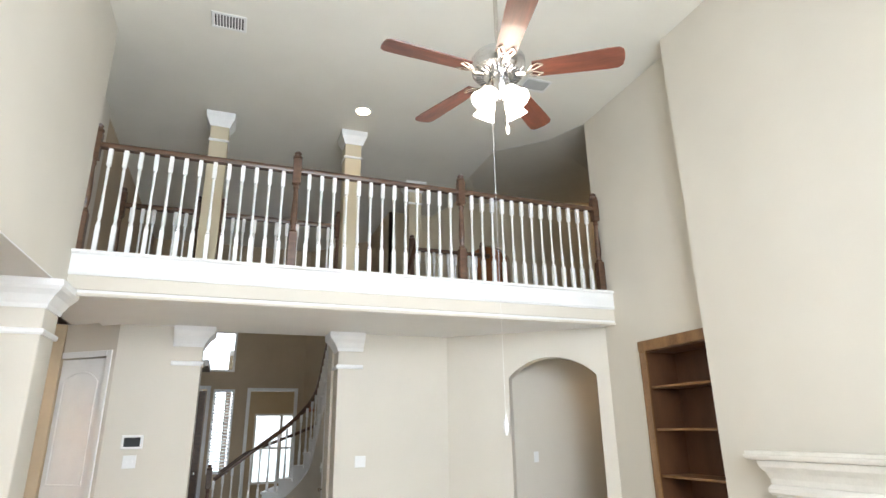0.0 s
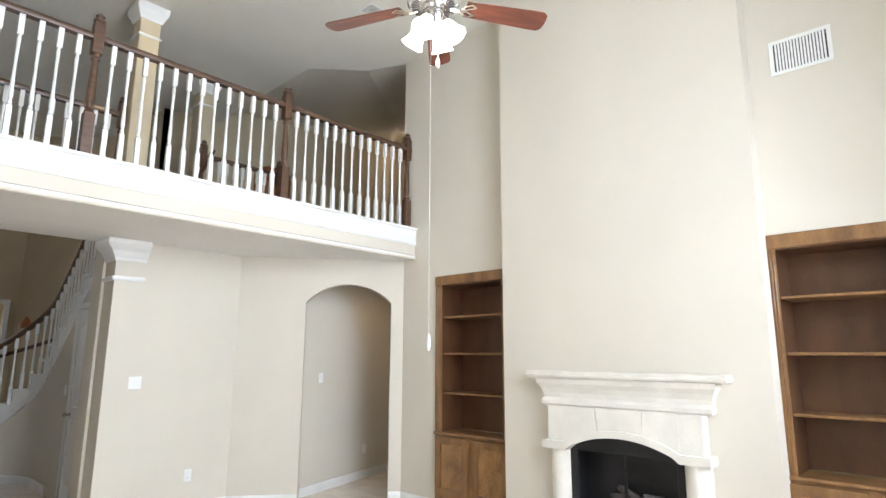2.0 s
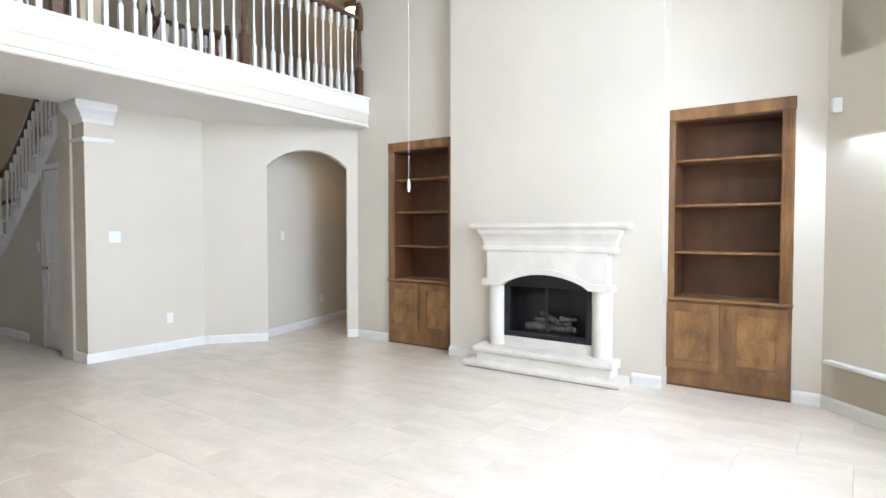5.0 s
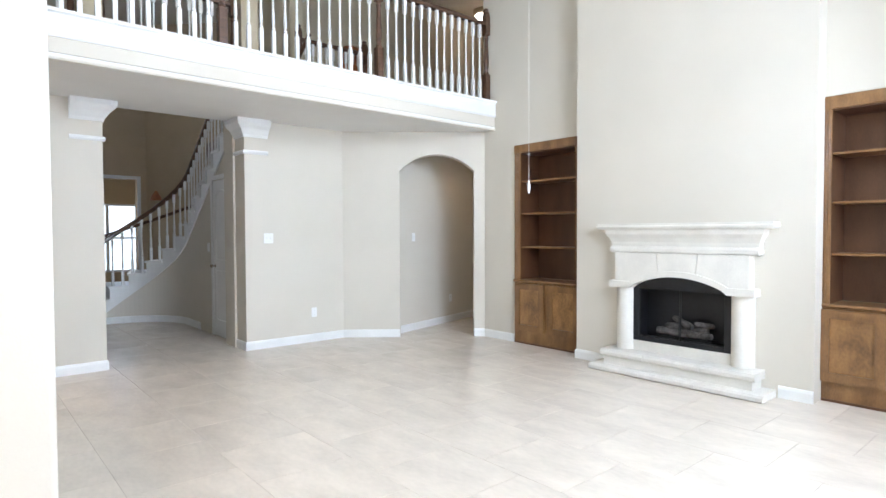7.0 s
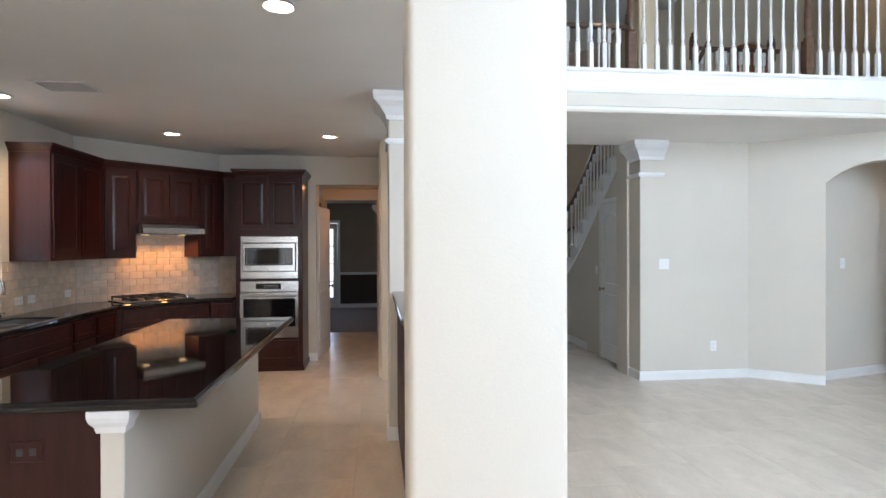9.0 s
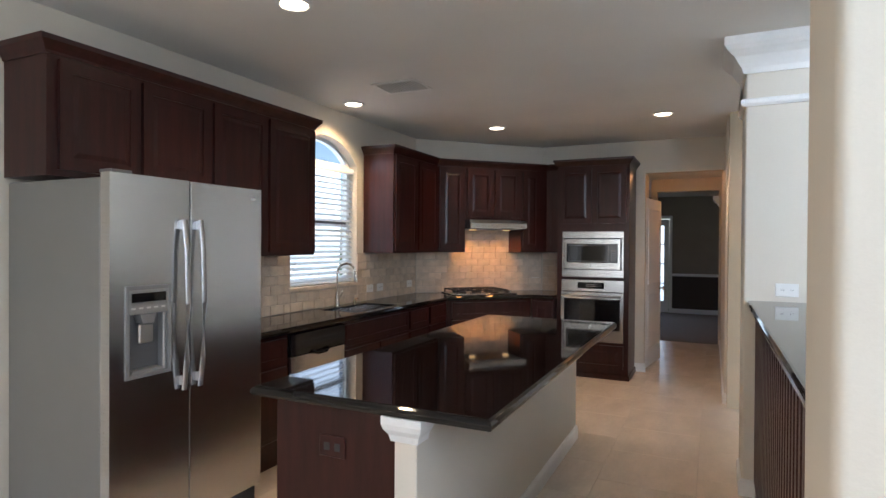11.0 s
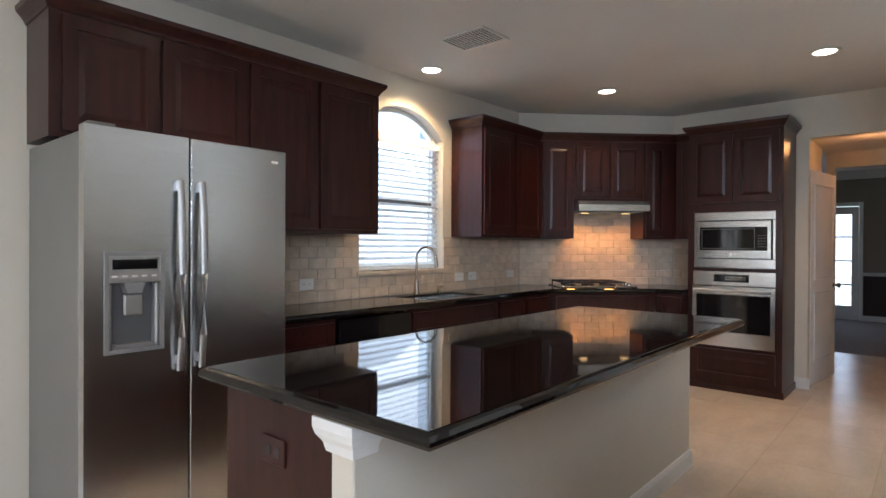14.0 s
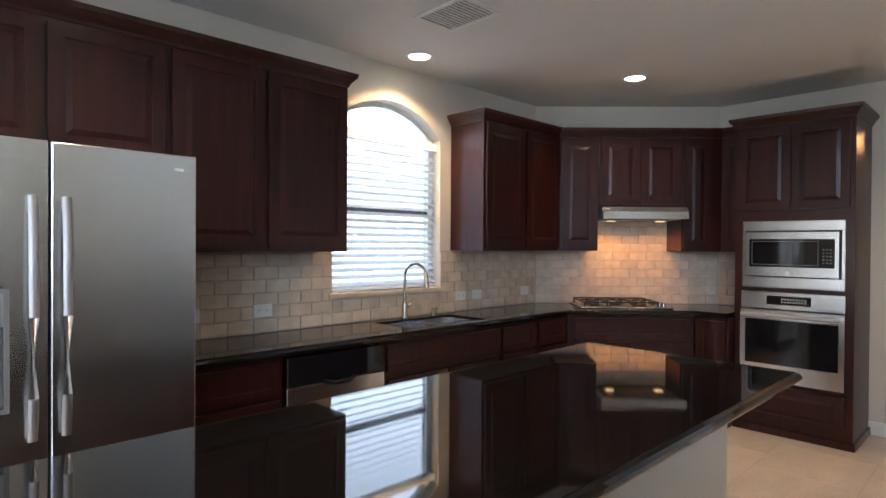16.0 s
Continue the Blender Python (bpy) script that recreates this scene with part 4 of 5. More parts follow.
cabinet("wall_cabinet", DG @ pose(1.035, 0, 0), .337, .33, 1.375, UTOP, [(.02, .24, 1.40, 2.31)], "narrow dark cherry corner wall cabinet", UPG, [(0, 0), (.337, 0)])
cabinet("wall_cabinet", pose(-3.37, 8.09, 0), .19, .328, 1.375, UTOP, [(.005, .185, 1.40, 2.31)], "dark cherry wall cabinet beside the oven tower", UPG, [(0, 0), (.19, 0)])
hood = thing("range_hood", DG @ pose(.335, 0, 0), "stainless steel under-cabinet range hood, lit", "range hood")
part("canopy", prism(bmesh.new(), [(-.16, 1.64), (-.16, 1.70), (-.13, 1.738), (.32, 1.738), (.32, 1.64)], .002, .698, Matrix(((0, 1, 0, 0), (1, 0, 0, 0), (0, 0, 1, 0), (0, 0, 0, 1)))), STEEL, hood)
part("filter", B(.05, .65, -.12, .28, 1.632, 1.6395), STEELD, hood)
for x in (.14, .56):
    part("lamp", B(x - .03, x + .03, .07, .13, 1.626, 1.6315), HOODGLOW, hood).visible_shadow = False
for x in (.14, .56):
    lamp_at = (DG @ pose(.335 + x, .10, 1.60)).translation
    bulb("hood_lamp", lamp_at.x, lamp_at.y, lamp_at.z, 8, (1, .40, .09), .05, 150)

# oven tower
tower = thing("oven_cabinet", pose(-3.18, 7.855, 0), "tall dark cherry oven cabinet with crown moulding", "cabinet")
for n_, a, b, z0, z1 in (("side_panel", 0, .055, 0, 2.34), ("side_panel", .725, .78, 0, 2.34), ("base_box", .055, .725, 0, .415), ("middle_rail", .055, .725, 1.08, 1.108), ("top_box", .055, .725, 1.615, 2.34)):
    part(n_, B(a, b, 0, .56, z0, z1), CHERRY, tower)
for a, b in ((.03, .38), (.395, .75)):
    framed_door("door", tower, CHERRY, a, b, 1.70, 2.31, -.001, rail=.05)
framed_door("drawer_front", tower, CHERRY, .05, .73, .11, .37, -.001, rail=.05)
crown(tower, [(0, .3), (0, 0), (.78, 0), (.78, .56)], 2.34)
part("shoe_moulding", sweep(bmesh.new(), [(-.002, 0), (.016, 0), (.014, .05), (-.002, .06)], [(0, 0), (.78, 0), (.78, .56)]), CHERRY, tower)

mw = thing("microwave", pose(-3.13, 7.85, 0), "stainless steel built-in microwave with dark glass door", "microwave")
part("trim_frame", ring(bmesh.new(), .012, .678, 1.112, 1.612, .001, -.012, .3), STEEL, mw)
for z0, z1 in ((1.113, 1.192), (1.540, 1.611)):
    part("trim_bar", B(.013, .677, -.014, .02, z0, z1, bev=.003), STEEL, mw)
for x0, x1 in ((.013, .034), (.656, .677)):
    part("trim_post", B(x0, x1, -.014, .02, 1.193, 1.539, bev=.003), STEEL, mw)
part("gap", B(.035, .655, -.004, .02, 1.193, 1.539), VOID, mw)
part("door", ring(bmesh.new(), .042, .644, 1.200, 1.528, .024, -.034, -.005), STEEL, mw)
part("lower_rail", B(.066, .620, -.034, -.005, 1.224, 1.268), STEEL, mw)
part("upper_rail", B(.066, .620, -.034, -.005, 1.478, 1.504), STEEL, mw)
part("glass", B(.066, .620, -.030, -.006, 1.269, 1.477), BLACK, mw)
part("window_edge", ring(bmesh.new(), .082, .520, 1.284, 1.462, .004, -.0312, -.0302), STEELD, mw)
for r in range(5):
    for q in range(3):
        part("button", B(.545 + q * .022, .557 + q * .022, -.0312, -.0302, 1.30 + r * .024, 1.308 + r * .024), STEELD, mw)
part("release_button", B(.535, .612, -.038, -.0345, 1.205, 1.252, bev=.003), STEEL, mw)
smooth(part("badge", lathe(bmesh.new(), [(.013, 0), (.013, .003)], 16, pose(.33, -.0345, 1.232, 90, 0, 0)), PLAST, mw))

ov = thing("wall_oven", pose(-3.13, 7.85, 0), "stainless steel wall oven with dark glass window", "oven")
part("control_strip", B(.005, .682, -.016, .3, .952, 1.078, bev=.003), STEEL, ov)
part("display", B(.185, .475, -.019, -.0165, .985, 1.052, bev=.001), BLACK, ov)
for r in range(2):
    for q in range(9):
        part("button", B(.285 + q * .019, .293 + q * .019, -.0205, -.0192, 1.005 + r * .02, 1.011 + r * .02), PLAST, ov)
part("door", ring(bmesh.new(), .005, .682, .405, .944, .036, -.034, -.002), STEEL, ov)
part("lower_rail", B(.041, .646, -.034, -.002, .441, .535), STEEL, ov)
part("upper_rail", B(.041, .646, -.034, -.002, .872, .908), STEEL, ov)
part("glass", B(.041, .646, -.030, -.004, .536, .871), BLACK, ov)
bm = tube(bmesh.new(), [(.025, -.078, .905), (.662, -.078, .905)], .013, 10)
for x in (.05, .637):
    tube(bm, [(x, -.033, .905), (x, -.075, .905)], .009, 8)
smooth(part("handle", bm, SATIN, ov))
smooth(part("badge", lathe(bmesh.new(), [(.012, 0), (.012, .003)], 16, pose(.33, -.030, .475, 90, 0, 0)), PLAST, ov))

# base run along the window and the corner
FX = -4.17
L = pose(FX, 3.96, 0, 0, 0, 90)
cabinet("base_cabinet", L, .52, .49, 0, .855, [(.02, .50, .66, .83), (.02, .50, .12, .64)], "dark cherry base cabinet with drawer", LOG_)
sinkbase = cabinet("base_cabinet", L @ pose(1.16, 0, 0), 1.04, .49, 0, .655, [(.02, .51, .12, .63), (.53, 1.02, .12, .63)], "dark cherry sink base cabinet", LOG_)
part("false_front", B(0.001, 1.039, 0, .03, .656, .855), CHERRY, sinkbase)
framed_door("drawer_front", sinkbase, CHERRY, .02, 1.02, .68, .83, -.001, rail=.03, raised=False)
for a, b in ((2.20, 2.62), (2.62, 3.03)):
    cabinet("base_cabinet", L @ pose(a, 0, 0), b - a, .49, 0, .855, [(.02, b - a - .02, .66, .83), (.02, b - a - .02, .12, .64)], "dark cherry base cabinet with drawer", LOG_)
BD = pose(-4.17, 7.02, 0, 0, 0, 45)
cabinet("base_cabinet", BD, 1.02, .5, 0, .855, [(.06, .96, .66, .83), (.06, .505, .12, .64), (.515, .96, .12, .64)], "dark cherry corner base cabinet under the cooktop", LOG_)
cabinet("base_cabinet", pose(-3.44, 7.745, 0), .255, .6, 0, .855, [(.015, .24, .12, .83)], "narrow dark cherry base cabinet", LOG_)
dw = thing("dishwasher", L @ pose(.53, 0, 0), "stainless steel dishwasher with black control strip", "dishwasher")
part("door", B(.0, .62, -.025, .4, .10, .69, bev=.003), STEEL, dw)
part("control_strip", B(.0, .62, -.028, .4, .695, .845, bev=.004), BLACK, dw)
smooth(part("handle", tube(bmesh.new(), [(.22, -.03, .70), (.26, -.05, .685), (.36, -.05, .685), (.40, -.03, .70)], .012, 8), BLACK, dw))
part("toe_kick", B(.0, .62, .04, .4, 0, .098), CHERRY, dw)

ct = thing("countertop", pose(0, 0, 0), "polished black granite countertop along window and corner", "countertop")
bm = bmesh.new()
CF, CB = -4.14, -4.672
box(bm, CB, CF, 3.95, 5.36, .858, .90)
box(bm, CF - .06, CF, 5.36, 6.06, .858, .90)
box(bm, CB, CB + .10, 5.36, 6.06, .858, .90)
pl = [(CB, 6.06), (CF, 6.06), (CF, 7.0), (-3.43, 7.715), (-3.185, 7.715), (-3.185, 8.412), (-3.515, 8.412), (CB, 7.255)]
va = [bm.verts.new((x, y, .858)) for x, y in pl]
vb = [bm.verts.new((x, y, .90)) for x, y in pl]
for i in range(len(pl)):
    bm.faces.new((va[i], va[(i + 1) % len(pl)], vb[(i + 1) % len(pl)], vb[i]))
fs = [bm.faces.new(va[::-1]), bm.faces.new(vb)]
bmesh.ops.triangulate(bm, faces=fs)
part("slab", bm, GRANITE, ct)
part("front_edge", sweep(bmesh.new(), [(-.004, .860), (.010, .858), (.018, .866), (.020, .88), (.016, .893), (.006, .899), (-.004, .899)], [(CF, 3.95), (CF, 7.0), (-3.43, 7.715), (-3.185, 7.715)]), GRANITE, ct)
sk = thing("sink", pose(0, 0, 0), "double bowl stainless steel undermount sink", "sink")
for a, b in ((5.365, 5.70), (5.72, 6.055)):
    bm = bmesh.new()
    x0, x1 = CB + .102, CF - .062
    box(bm, x0, x1, a, b, .68, .69)
    for q in ((x0, x0 + .008, a, b), (x1 - .008, x1, a, b), (x0 + .008, x1 - .008, a, a + .008), (x0 + .008, x1 - .008, b - .008, b)):
        box(bm, *q, .69, .884)
    part("bowl", bm, STEEL, sk)
    smooth(part("drain", lathe(bmesh.new(), [(.035, .690), (.035, .694)], 16, Matrix.Translation(((x0 + x1) / 2, (a + b) / 2, 0))), NICKEL, sk))
fa = thing("faucet", pose(-4.615, 5.66, .90), "brushed nickel gooseneck pull-down kitchen faucet", "faucet")
smooth(part("base", lathe(bmesh.new(), [(.028, 0), (.028, .01), (.022, .02), (.020, .10), (.014, .12)], 16), NICKEL, fa))
pts = [(0, 0, .10), (0, 0, .30)] + [(.085 - .085 * math.cos(a), 0, .30 + .085 * math.sin(a)) for a in np.linspace(.2, 2.9, 12)]
smooth(part("spout", tube(bmesh.new(), [(p[0] * .9, p[0] * .35, p[2]) for p in pts], .011, 10), NICKEL, fa))
smooth(part("spray_head", tube(bmesh.new(), [(.151, .059, .32), (.158, .062, .26), (.160, .063, .22)], .016, 10), NICKEL, fa))
smooth(part("lever", tube(bmesh.new(), [(0, .02, .07), (.01, .06, .11), (.01, .065, .15)], .007, 8), NICKEL, fa))
sd = thing("soap_dispenser", pose(-4.61, 5.93, .90), "small brushed nickel soap dispenser beside the sink", "soap dispenser")
smooth(part("pump", lathe(bmesh.new(), [(.016, 0), (.016, .03), (.009, .035), (.009, .055)], 12), NICKEL, sd))
part("nozzle", tube(bmesh.new(), [(0, 0, .05), (.04, 0, .052)], .006, 8), NICKEL, sd)

ck = thing("cooktop", BD @ pose(.12, .06, .90), "stainless steel gas cooktop with black grates", "cooktop")
part("tray", B(0, .76, 0, .46, .0, .016, bev=.006), STEEL, ck)
for x, y, r in ((.14, .12, .045), (.14, .33, .04), (.35, .23, .055), (.54, .12, .04), (.54, .33, .045)):
    smooth(part("burner", lathe(bmesh.new(), [(r, .016), (r, .026), (r * .7, .034)], 16, Matrix.Translation((x, y, 0))), IRON, ck))
for x0, x1 in ((.03, .23), (.24, .44), (.45, .65)):
    bm = bmesh.new()
    for y in (.03, .43):
        box(bm, x0, x1, y - .006, y + .006, .044, .056)
    for x in (x0, x1 - .012):
        box(bm, x, x + .012, .03, .43, .044, .056)
        for y in (.035, .425):
            box(bm, x, x + .012, y - .006, y + .006, .016, .044)
    xm = (x0 + x1) / 2
    box(bm, xm - .005, xm + .005, .036, .424, .046, .058)
    box(bm, x0 + .012, x1 - .012, .225, .237, .046, .058)
    part("grate", bm, IRON, ck)
for k in range(5):
    smooth(part("knob", lathe(bmesh.new(), [(.018, .016), (.018, .035), (.014, .042)], 14, Matrix.Translation((.70, .07 + .08 * k, 0))), STEEL, ck))

# island
isl = thing("kitchen_island", pose(0, 0, 0), "kitchen island with dark cherry end panel and cream knee wall", "kitchen island")
part("body", B(-3.14, -2.602, 3.24, 5.74, 0, .857), CHERRY, isl)
part("end_panel", B(-3.14, -2.602, 3.222, 3.239, 0, .857), CHERRY, isl, "dark cherry flat end panel")
part("knee_wall", B(-2.60, -2.51, 3.215, 5.79, 0, .857, bev=.004), WALL, isl, "cream painted knee wall")
part("base_trim", sweep(bmesh.new(), [(-.002, 0), (.014, 0), (.014, .08), (.007, .10), (-.002, .105)], [(-2.58, 3.215), (-2.51, 3.215), (-2.51, 5.79), (-2.60, 5.79)]), WHITE, isl)
part("corner_cap", sweep(bmesh.new(), [(-.002, .765), (.008, .765), (.014, .79), (.028, .81), (.034, .83), (.034, .857), (-.002, .857)], [(-2.602, 3.29), (-2.602, 3.214), (-2.51, 3.214), (-2.51, 3.29)]), WHITE, isl, "white moulded cap under the worktop")
IT = [(-3.215, 3.19), (-2.235, 3.19), (-2.235, 5.765), (-3.215, 5.765)]
bm = bmesh.new()
box(bm, -3.215, -2.235, 3.19, 5.765, .86, .90)
top = thing("island_worktop", pose(0, 0, 0), "polished black granite island worktop with rounded edge", "countertop")
part("slab", bm, GRANITE, top)
part("bullnose_edge", sweep(bmesh.new(), [(-.004, .861), (.004, .858), (.013, .862), (.019, .872), (.019, .882), (.011, .892), (-.004, .8995)], IT, True), GRANITE, top)
oi = thing("outlet_plate", pose(-2.87, 3.221, .70), "dark brown outlet plate on the island end", "outlet")
part("cover", B(-.058, .058, -.006, -.0005, -.04, .04, bev=.002), CHERRY, oi)
for x in (-.024, .024):
    part("socket", B(x - .013, x + .013, -.008, -.0062, -.015, .015, bev=.001), VOID, oi)

# refrigerator
fr = thing("refrigerator", pose(-3.90, 3.043, 0, 0, 0, 90), "stainless steel side-by-side refrigerator with ice dispenser", "refrigerator")
part("body", B(.0, .897, .06, .745, .03, 1.745, bev=.006), SIDEG, fr)
part("grille", B(.01, .887, .03, .08, .0, .09), VOID, fr)
ld = bmesh.new()
DX0, DX1, DZ0, DZ1, DM = .070, .303, .855, 1.268, 1.142
for a, b, z0, z1 in ((0, DX0, .10, 1.765), (DX1, .408, .10, 1.765), (DX0, DX1, DZ1, 1.765), (DX0, DX1, .10, DZ0)):
    box(ld, a, b, 0, .058, z0, z1)
part("freezer_door", weld(ld), STEEL, fr)
part("fridge_door", B(.416, .905, 0, .058, .10, 1.765, bev=.006, seg=2), STEEL, fr)
bm = ring(bmesh.new(), DX0 + .001, DX1 - .001, DZ0 + .001, DZ1 - .001, .016, -.007, .05)
dsp = part("dispenser", bm, SILVER, fr, "grey plastic dispenser surround")
part("control_panel", B(DX0 + .017, DX1 - .017, -.004, .05, DM, DZ1 - .017), SATIN, dsp)
part("display", B(DX0 + .030, DX1 - .030, -.006, -.0042, 1.196, 1.236), BLACK, dsp)
part("recess", B(DX0 + .017, DX1 - .017, .052, .056, DZ0 + .017, DM - .001), STEELD, dsp)
for x in (DX0 + .017, DX1 - .033):
    part("recess_side", B(x, x + .016, .006, .051, DZ0 + .017, DM - .002, bev=.006), SILVER, dsp)
part("chute", prism(bmesh.new(), [(.145, DM - .002), (.228, DM - .002), (.214, DM - .045), (.159, DM - .045)], .0, .05), SILVER, dsp)
part("paddle", B(.150, .223, .012, .03, 1.005, 1.094, bev=.006), SATIN, dsp)
part("drip_tray", prism(bmesh.new(), [(DX0 + .034, DZ0 + .018), (DX1 - .034, DZ0 + .018), (DX1 - .045, DZ0 + .034), (DX0 + .045, DZ0 + .034)], .004, .05), SILVER, dsp)
for q in range(5):
    part("button", B(.098 + q * .038, .118 + q * .038, -.006, -.0042, 1.164, 1.172), PLAST, dsp)
for x in (.362, .458):
    bm = tube(bmesh.new(), [(x, -.022, .755), (x, -.040, .90), (x, -.050, 1.17), (x, -.040, 1.44), (x, -.022, 1.575)], .015, 12, .008)
    for z in (.80, 1.55):
        box(bm, x - .010, x + .010, -.022, .001, z - .02, z + .02)
    smooth(part("handle", bm, SATIN, fr))
part("hinge_cover", B(.02, .12, .02, .10, 1.766, 1.782, bev=.003), STEELD, fr)
part("logo_badge", B(.82, .855, -.002, -.0003, 1.70, 1.712), PLAST, fr)

# ledge on the half wall, with dark slatted kitchen side
lg = thing("granite_ledge", pose(0, 0, 0), "black granite ledge on the half wall", "countertop")
part("slab", B(-1.40, -1.04, 2.754, 5.235, 1.108, 1.148, bev=.014, seg=3), GRANITE, lg)
pn = thing("slatted_panel", pose(0, 0, 0), "dark cherry slatted panel on the half wall", "panel")
part("backing", B(-1.345, -1.332, 2.754, 5.235, .002, 1.105), CHERRY, pn)
o = None
for k in range(32):
    y = 2.785 + k * .0775
    if o is None:
        o = part("slat", B(-1.358, -1.3455, -.022, .022, .10, 1.08, bev=.004), CHERRY, pn)
        o.matrix_basis = pose(0, y, 0)
    else:
        again(o, pose(0, y, 0), pn)

# kitchen window and blind
kw = thing("window", pose(-4.68, 5.10, 1.10, 0, 0, 90), "arched white kitchen window above the sink", "window")
kw["kind"] = "structure"
bm = bmesh.new()
for a, b, z0, z1 in ((0, .96, 0, .04), (0, .04, .04, 1.10), (.92, .96, .04, 1.10), (.04, .92, 1.08, 1.11)):
    box(bm, a, b, .09, .14, z0, z1)
for (xa, za), (xb, zb) in zip(arc(0, .96, 1.10, 1.32), arc(0, .96, 1.10, 1.32)[1:]):
    prism(bm, [(xa, za), (xb, zb), (xb, zb - .035), (xa, za - .035)], .09, .14)
part("window_frame", bm, WHITE, kw)
part("meeting_rail", B(.04, .92, .10, .13, .53, .57), STEELD, kw)
part("pane", B(.04, .92, .112, .116, .04, 1.08), GLASS, kw).visible_shadow = False
blinds(pose(-4.74, 5.105, 1.105, 0, 0, 90), .95, 1.07, .048, "white horizontal slat blind, open, in the kitchen window", 30)
setting(part("trim", B(-4.70, -4.655, 5.07, 6.09, 1.07, 1.10, bev=.004), TRAV), "travertine window sill", "trim")

for x, y in ((-4.40, 5.59), (-3.62, 7.04), (-2.01, 7.04), (-3.50, 3.74), (-1.98, 3.68), (-3.5, .8), (-2.0, .8)):
    can_light(x, y, H1, .075, 85 if x < -4 else 26)
sm = thing("smoke_detector", pose(-1.21, 4.41, H1), "white round smoke detector on the ceiling", "smoke detector")
smooth(part("case", lathe(bmesh.new(), [(.05, -.035), (.062, -.025), (.065, -.001)], 20), PLAST, sm))
part("led", lathe(bmesh.new(), [(.006, -.037), (.006, -.0355)], 8), VOID, sm)
for y, z in ((4.20, 1.03), (4.62, 1.03), (6.27, 1.02), (6.46, 1.02), (7.08, 1.02)):
    plate(pose(-4.664, y, z, 0, 0, 90), "flat", "white horizontal outlet plate on the backsplash")
plate(pose(-3.58, 8.35, 1.03, 0, 0, 45), "flat", "white horizontal outlet plate on the backsplash")
plate(pose(-1.20, 5.239, 1.215), "flat", "white double switch on the column above the ledge")

# hall and far room
hd = panel_door("hall_door", pose(-2.30, 8.58, 0, 0, 0, 82), .76, 2.03, "white hall door standing open against the wall", .69, False)
casing(pose(-2.45, 8.70, 0, 0, 0, 90), .74, 2.03)
setting(part("trim", sweep(bmesh.new(), [(-.002, .80), (.02, .80), (.025, .83), (.015, .86), (-.002, .86)], [(-2.4, 14.8), (-.2, 14.8)]), WHITE), "white chair rail in the far room", "trim")
setting(part("wall_wainscot", B(-2.38, -.2, 14.79, 14.798, .1, .80), WAINS), "dark brown painted lower wall of the far room", "wall")
base([(-2.4, 14.8), (-.2, 14.8)])
setting(part("trim", sweep(bmesh.new(), [(-.002, 2.52), (.02, 2.53), (.06, 2.60), (.09, 2.665), (-.002, 2.665)], [(-4.5, 14.8), (-.2, 14.8)]), WHITE), "white crown moulding in the far room", "trim")
pd = thing("patio_door", pose(-3.28, 14.84, 0), "white glazed patio door with daylight behind", "door")
bm = bmesh.new()
for a, b, z0, z1 in ((0, .10, 0, 2.03), (.72, .82, 0, 2.03), (.10, .72, 0, .25), (.10, .72, 1.9, 2.03)):
    box(bm, a, b, 0, .04, z0, z1)
part("leaf_frame", bm, WHITE, pd)
for z in (.62, 1.05, 1.48):
    part("muntin", B(.10, .72, .01, .03, z, z + .025), WHITE, pd)
part("muntin", B(.40, .42, .012, .028, .25, 1.9), WHITE, pd)
part("glass", B(.10, .72, .019, .021, .25, 1.9), GLASS, pd).visible_shadow = False
casing(pose(-3.30, 14.798, 0), .85, 2.05)
area("daylight_far_room", look((-2.87, 15.05, 1.1), (-2.8, 11, .9)), .8, 1.8, 9, DAY)
bulb("hall_lamp", -1.95, 9.5, 2.40, 6.5, (1, .42, .13), .06)
setting(part("trim", sweep(bmesh.new(), lift(CROWN, -.40), [(-1.48, 11.55), (-1.48, 11.2)]), WHITE), "white capital at the hall opening", "trim")

# outdoors beyond the windows
setting(part("ground", B(-60, 60, -60, 75, -.30, -.20), GRASS), "green lawn around the house", "ground")
fe = thing("fence", pose(-9.5, 3.5, -.2), "weathered cedar board fence outside the window", "fence")
o = None
for k in range(40):
    if o is None:
        o = part("board", B(-.01, .01, -.07, .07, 0, 1.7), FENCE, fe)
    else:
        again(o, pose(0, k * .15, 0), fe)
nb = thing("brick_house", pose(-13, 10, -.2), "red brick neighbouring house beyond the fence", "house")
part("wall", B(-4, 0, -5, 5, 0, 2.9), BRICK, nb)
part("roof", prism(bmesh.new(), [(-4.4, 2.9), (.4, 2.9), (-2, 4.6)], -5.3, 5.3), STEELD, nb)
part("window", B(-.01, .02, -1.2, .2, 1.0, 2.2), BLACK, nb)
HAZE = bpy.data.materials.new("bright_sky_haze")
HAZE.use_nodes = True
hz = HAZE.node_tree.nodes["Principled BSDF"]
hz.inputs["Base Color"].default_value = (.8, .86, .9, 1)
hz.inputs["Emission Color"].default_value, hz.inputs["Emission Strength"].default_value = (.90, .96, 1, 1), 1.5
setting(part("backdrop", B(69.8, 70, -60, 75, -.3, 45), HAZE), "bright white sky haze beyond the garden", "sky")
setting(part("backdrop", B(-70, -69.8, -60, 75, -.3, 45), HAZE), "bright white sky haze beyond the houses", "sky")
rnd = random.Random(5)
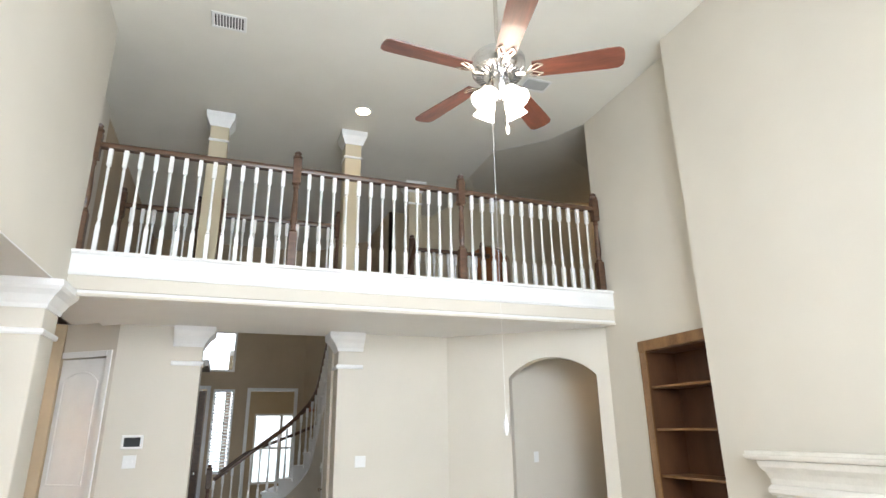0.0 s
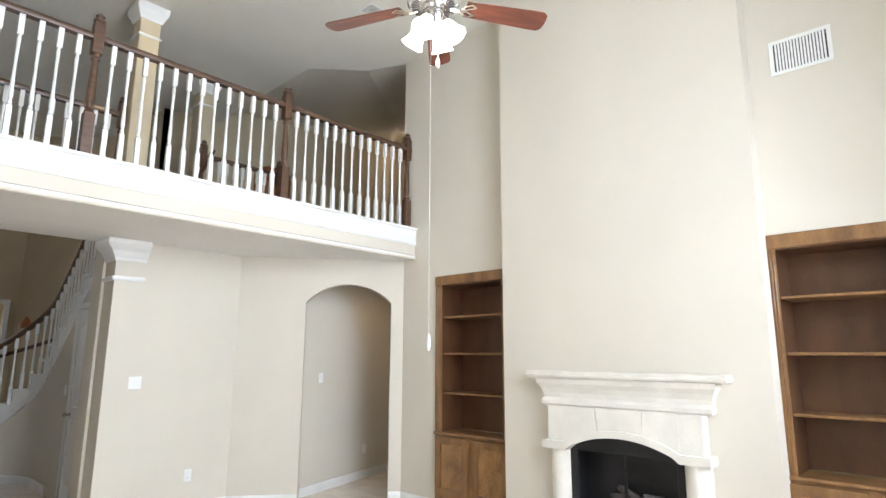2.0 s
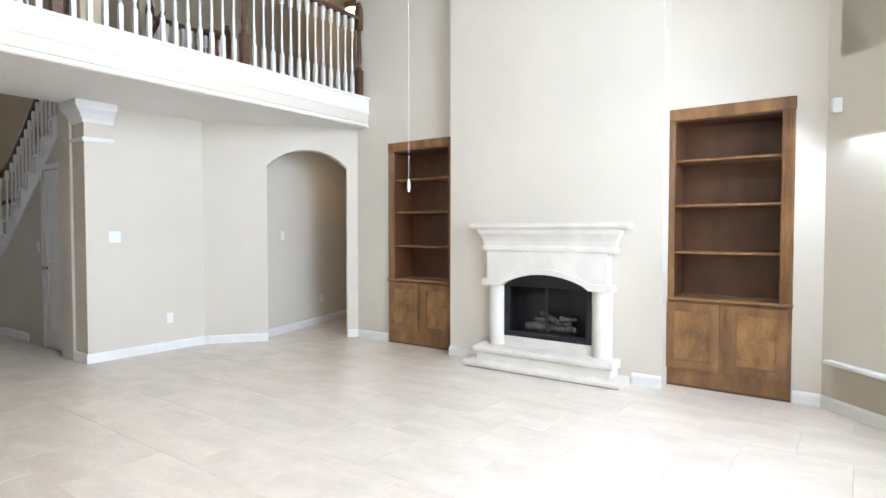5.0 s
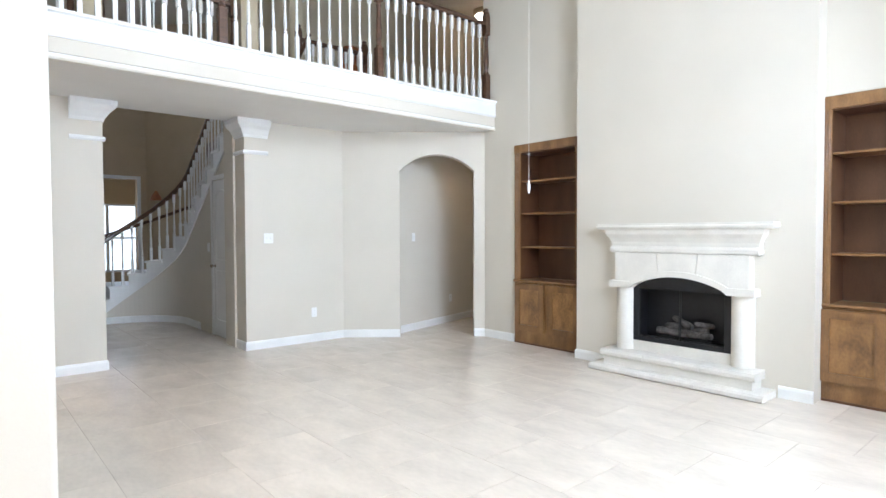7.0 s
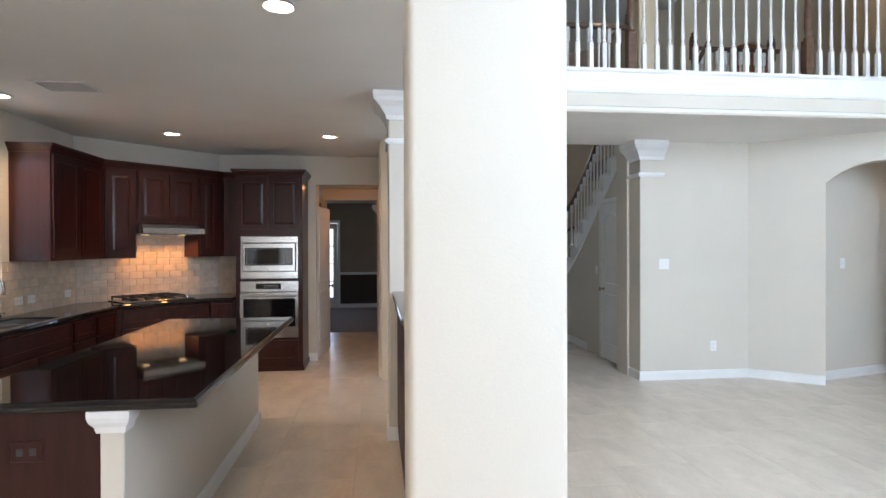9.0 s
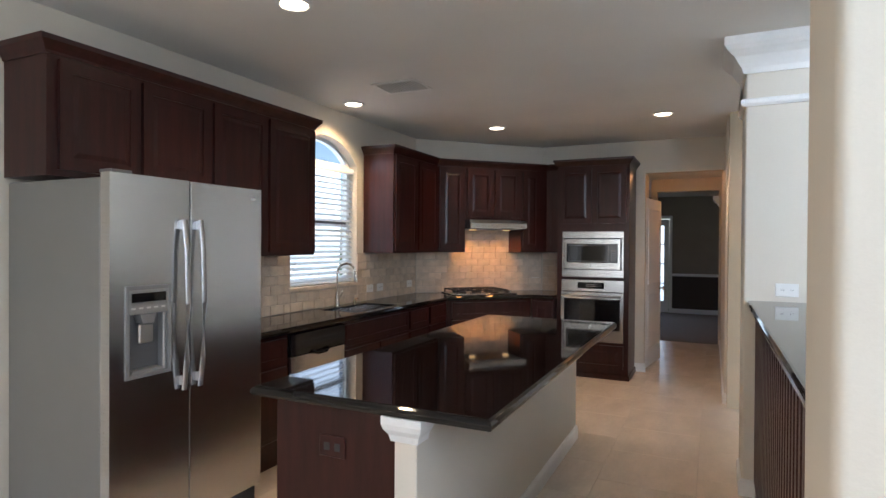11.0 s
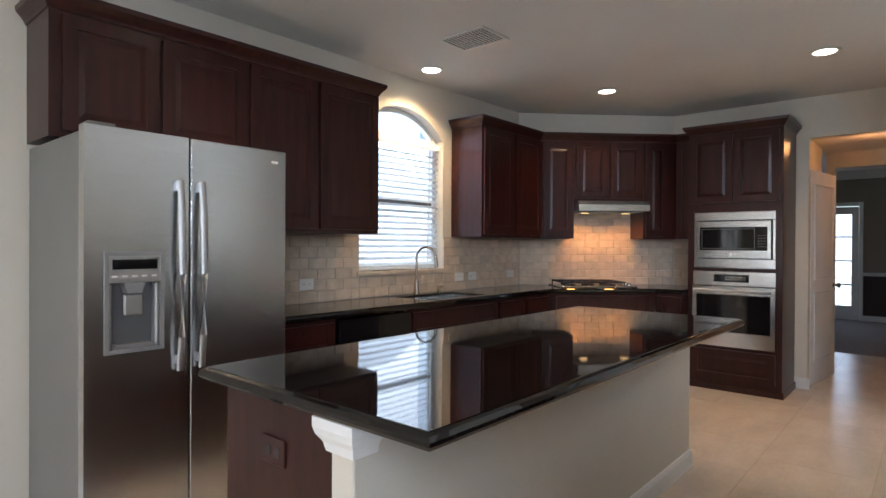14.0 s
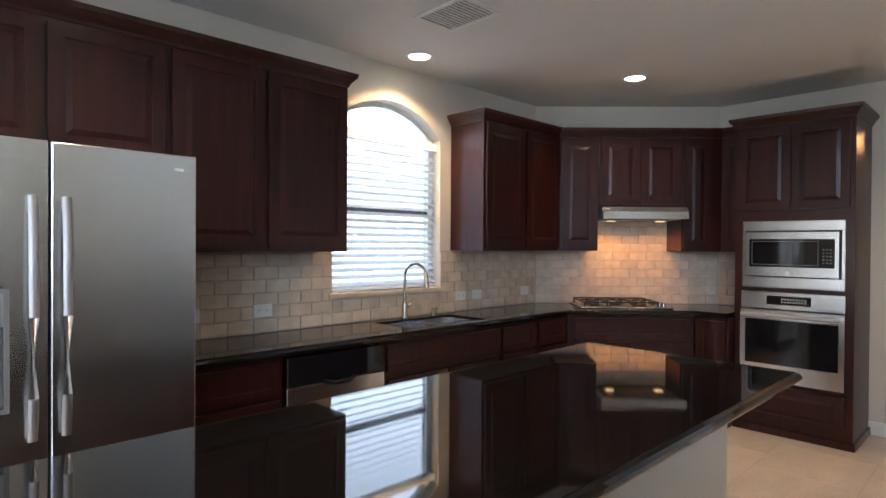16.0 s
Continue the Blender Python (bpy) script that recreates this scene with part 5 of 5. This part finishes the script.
for sx, sy, sr in ((-8.6, 8.2, .7), (-8.7, 9.6, .8), (-3.3, 17.2, .6), (-2.4, 17.4, .5)):
    sh = thing("shrub", pose(sx, sy, -.2), "green leafy garden shrub outside", "shrub")
    bm = bmesh.new()
    for k in range(420):
        v = Vector((rnd.gauss(0, 1), rnd.gauss(0, 1), rnd.gauss(0, 1))).normalized() * sr * rnd.uniform(.55, 1.05)
        m = Matrix.Translation((v.x, v.y, v.z * .9 + sr)) @ Euler((rnd.uniform(0, 6), rnd.uniform(0, 6), 0)).to_matrix().to_4x4()
        f = [bm.verts.new(m @ Vector(p)) for p in ((-.07, 0, 0), (0, -.03, .01), (.07, 0, 0), (0, .03, .01))]
        bm.faces.new(f)
    part("leaves", bm, LEAF, sh)
    part("stem", lathe(bmesh.new(), [(.05, 0), (.03, sr)], 8), FENCE, sh)

# ---- tiles ----
def tile_mesh(name, w, h, d, material, ch):
    bm = bmesh.new()
    lo = [bm.verts.new(p) for p in ((0, 0, 0), (w, 0, 0), (w, h, 0), (0, h, 0))]
    mi = [bm.verts.new(p) for p in ((0, 0, d - ch), (w, 0, d - ch), (w, h, d - ch), (0, h, d - ch))]
    hi = [bm.verts.new(p) for p in ((ch, ch, d), (w - ch, ch, d), (w - ch, h - ch, d), (ch, h - ch, d))]
    for a, b in ((lo, mi), (mi, hi)):
        for i in range(4):
            bm.faces.new((a[i], a[(i + 1) % 4], b[(i + 1) % 4], b[i]))
    bm.faces.new(hi)
    me = bpy.data.meshes.new(name)
    bmesh.ops.recalc_face_normals(bm, faces=bm.faces)
    bm.to_mesh(me)
    bm.free()
    me.materials.append(material)
    return me


def tiles_on(owner, rects, m, name, W, H, gap, d, material, ch, z_of=None, cut=()):
    """running-bond pieces over rectangles (u0, u1, v0, v1) of the plane of m; cut pieces share meshes by size"""
    cache = {}
    for u0, u1, v0, v1 in rects:
        row, v = 0, v0
        while v < v1 - .012:
            h = min(H, v1 - v)
            u = u0 - (W / 2 if row % 2 else 0)
            while u < u1 - .012:
                a, b = max(u, u0), min(u + W, u1)
                if b - a > .02 and not any(c0 < (a + b) / 2 < c1 and e0 < v + h / 2 < e1 for c0, c1, e0, e1 in cut):
                    key = (round(b - a, 3), round(h, 3))
                    if key not in cache:
                        cache[key] = tile_mesh(name, key[0] - gap, key[1] - gap, d, material, ch)
                    o = new(name, cache[key])
                    o.parent = owner
                    o.matrix_parent_inverse = owner.matrix_basis.inverted()
                    o.matrix_basis = m @ Matrix.Translation((a, v, 0))
                u += W
            v += H
            row += 1


floor_ob = bpy.data.objects["floor"]
T = .57
for x0, x1, y0, y1 in ((-4.68, 5.18, -.6, 8.42), (-2.45, 1.76, 8.42, 10.845)):
    tiles_on(floor_ob, [(y0, y1, -x1, -x0)], pose(0, 0, -.008, 0, 0, 90), "tile", T, T, .0025, .008, TILE, .001,
             cut=((7.4, 9, -4.2, -1.5), (2.9, 8.5, 4.2, 4.7), (-.7, 0, -4.1, -3.3)))
# stone backsplash
BW, BH = .152, .0765
wk = bpy.data.objects["wall_kitchen_west"]
Mx = Matrix(((0, 0, 1, -4.681), (1, 0, 0, 0), (0, 1, 0, 0), (0, 0, 0, 1)))
tiles_on(wk, [(3.96, 5.10, .905, 1.375), (5.10, 6.06, .905, 1.065), (6.06, 7.245, .905, 1.375)], Mx, "travertine_tile", BW, BH, .004, .014, TRAV, .003)
wc = bpy.data.objects["wall_kitchen_corner"]
Md = pose(-4.68, 7.25, 0, 0, 0, 45) @ Matrix(((1, 0, 0, 0), (0, 0, -1, .001), (0, 1, 0, 0), (0, 0, 0, 1)))
tiles_on(wc, [(.015, 1.64, .905, 1.364), (.40, 1.26, 1.364, 1.74)], Md, "travertine_tile", BW, BH, .004, .014, TRAV, .003)
wn_ = bpy.data.objects["wall_kitchen_north"]
Mn = Matrix(((1, 0, 0, 0), (0, 0, -1, 8.421), (0, 1, 0, 0), (0, 0, 0, 1)))
tiles_on(wn_, [(-3.50, -3.185, .905, 1.37)], Mn, "travertine_tile", BW, BH, .004, .014, TRAV, .003)
setting(part("backsplash_grout", B(-4.679, -4.674, 3.96, 5.098, .90, 1.374), MORTAR), "grout bed of the stone backsplash", "wall")
setting(part("backsplash_grout", B(-4.679, -4.674, 6.062, 7.245, .90, 1.374), MORTAR), "grout bed of the stone backsplash", "wall")
setting(part("backsplash_grout", B(-4.679, -4.674, 5.098, 6.062, .90, 1.068), MORTAR), "grout bed of the stone backsplash", "wall")
g = setting(part("backsplash_grout", B(.0, 1.65, -.006, -.001, .90, 1.74), MORTAR), "grout bed of the stone backsplash", "wall")
g.matrix_basis = pose(-4.68, 7.25, 0, 0, 0, 45)
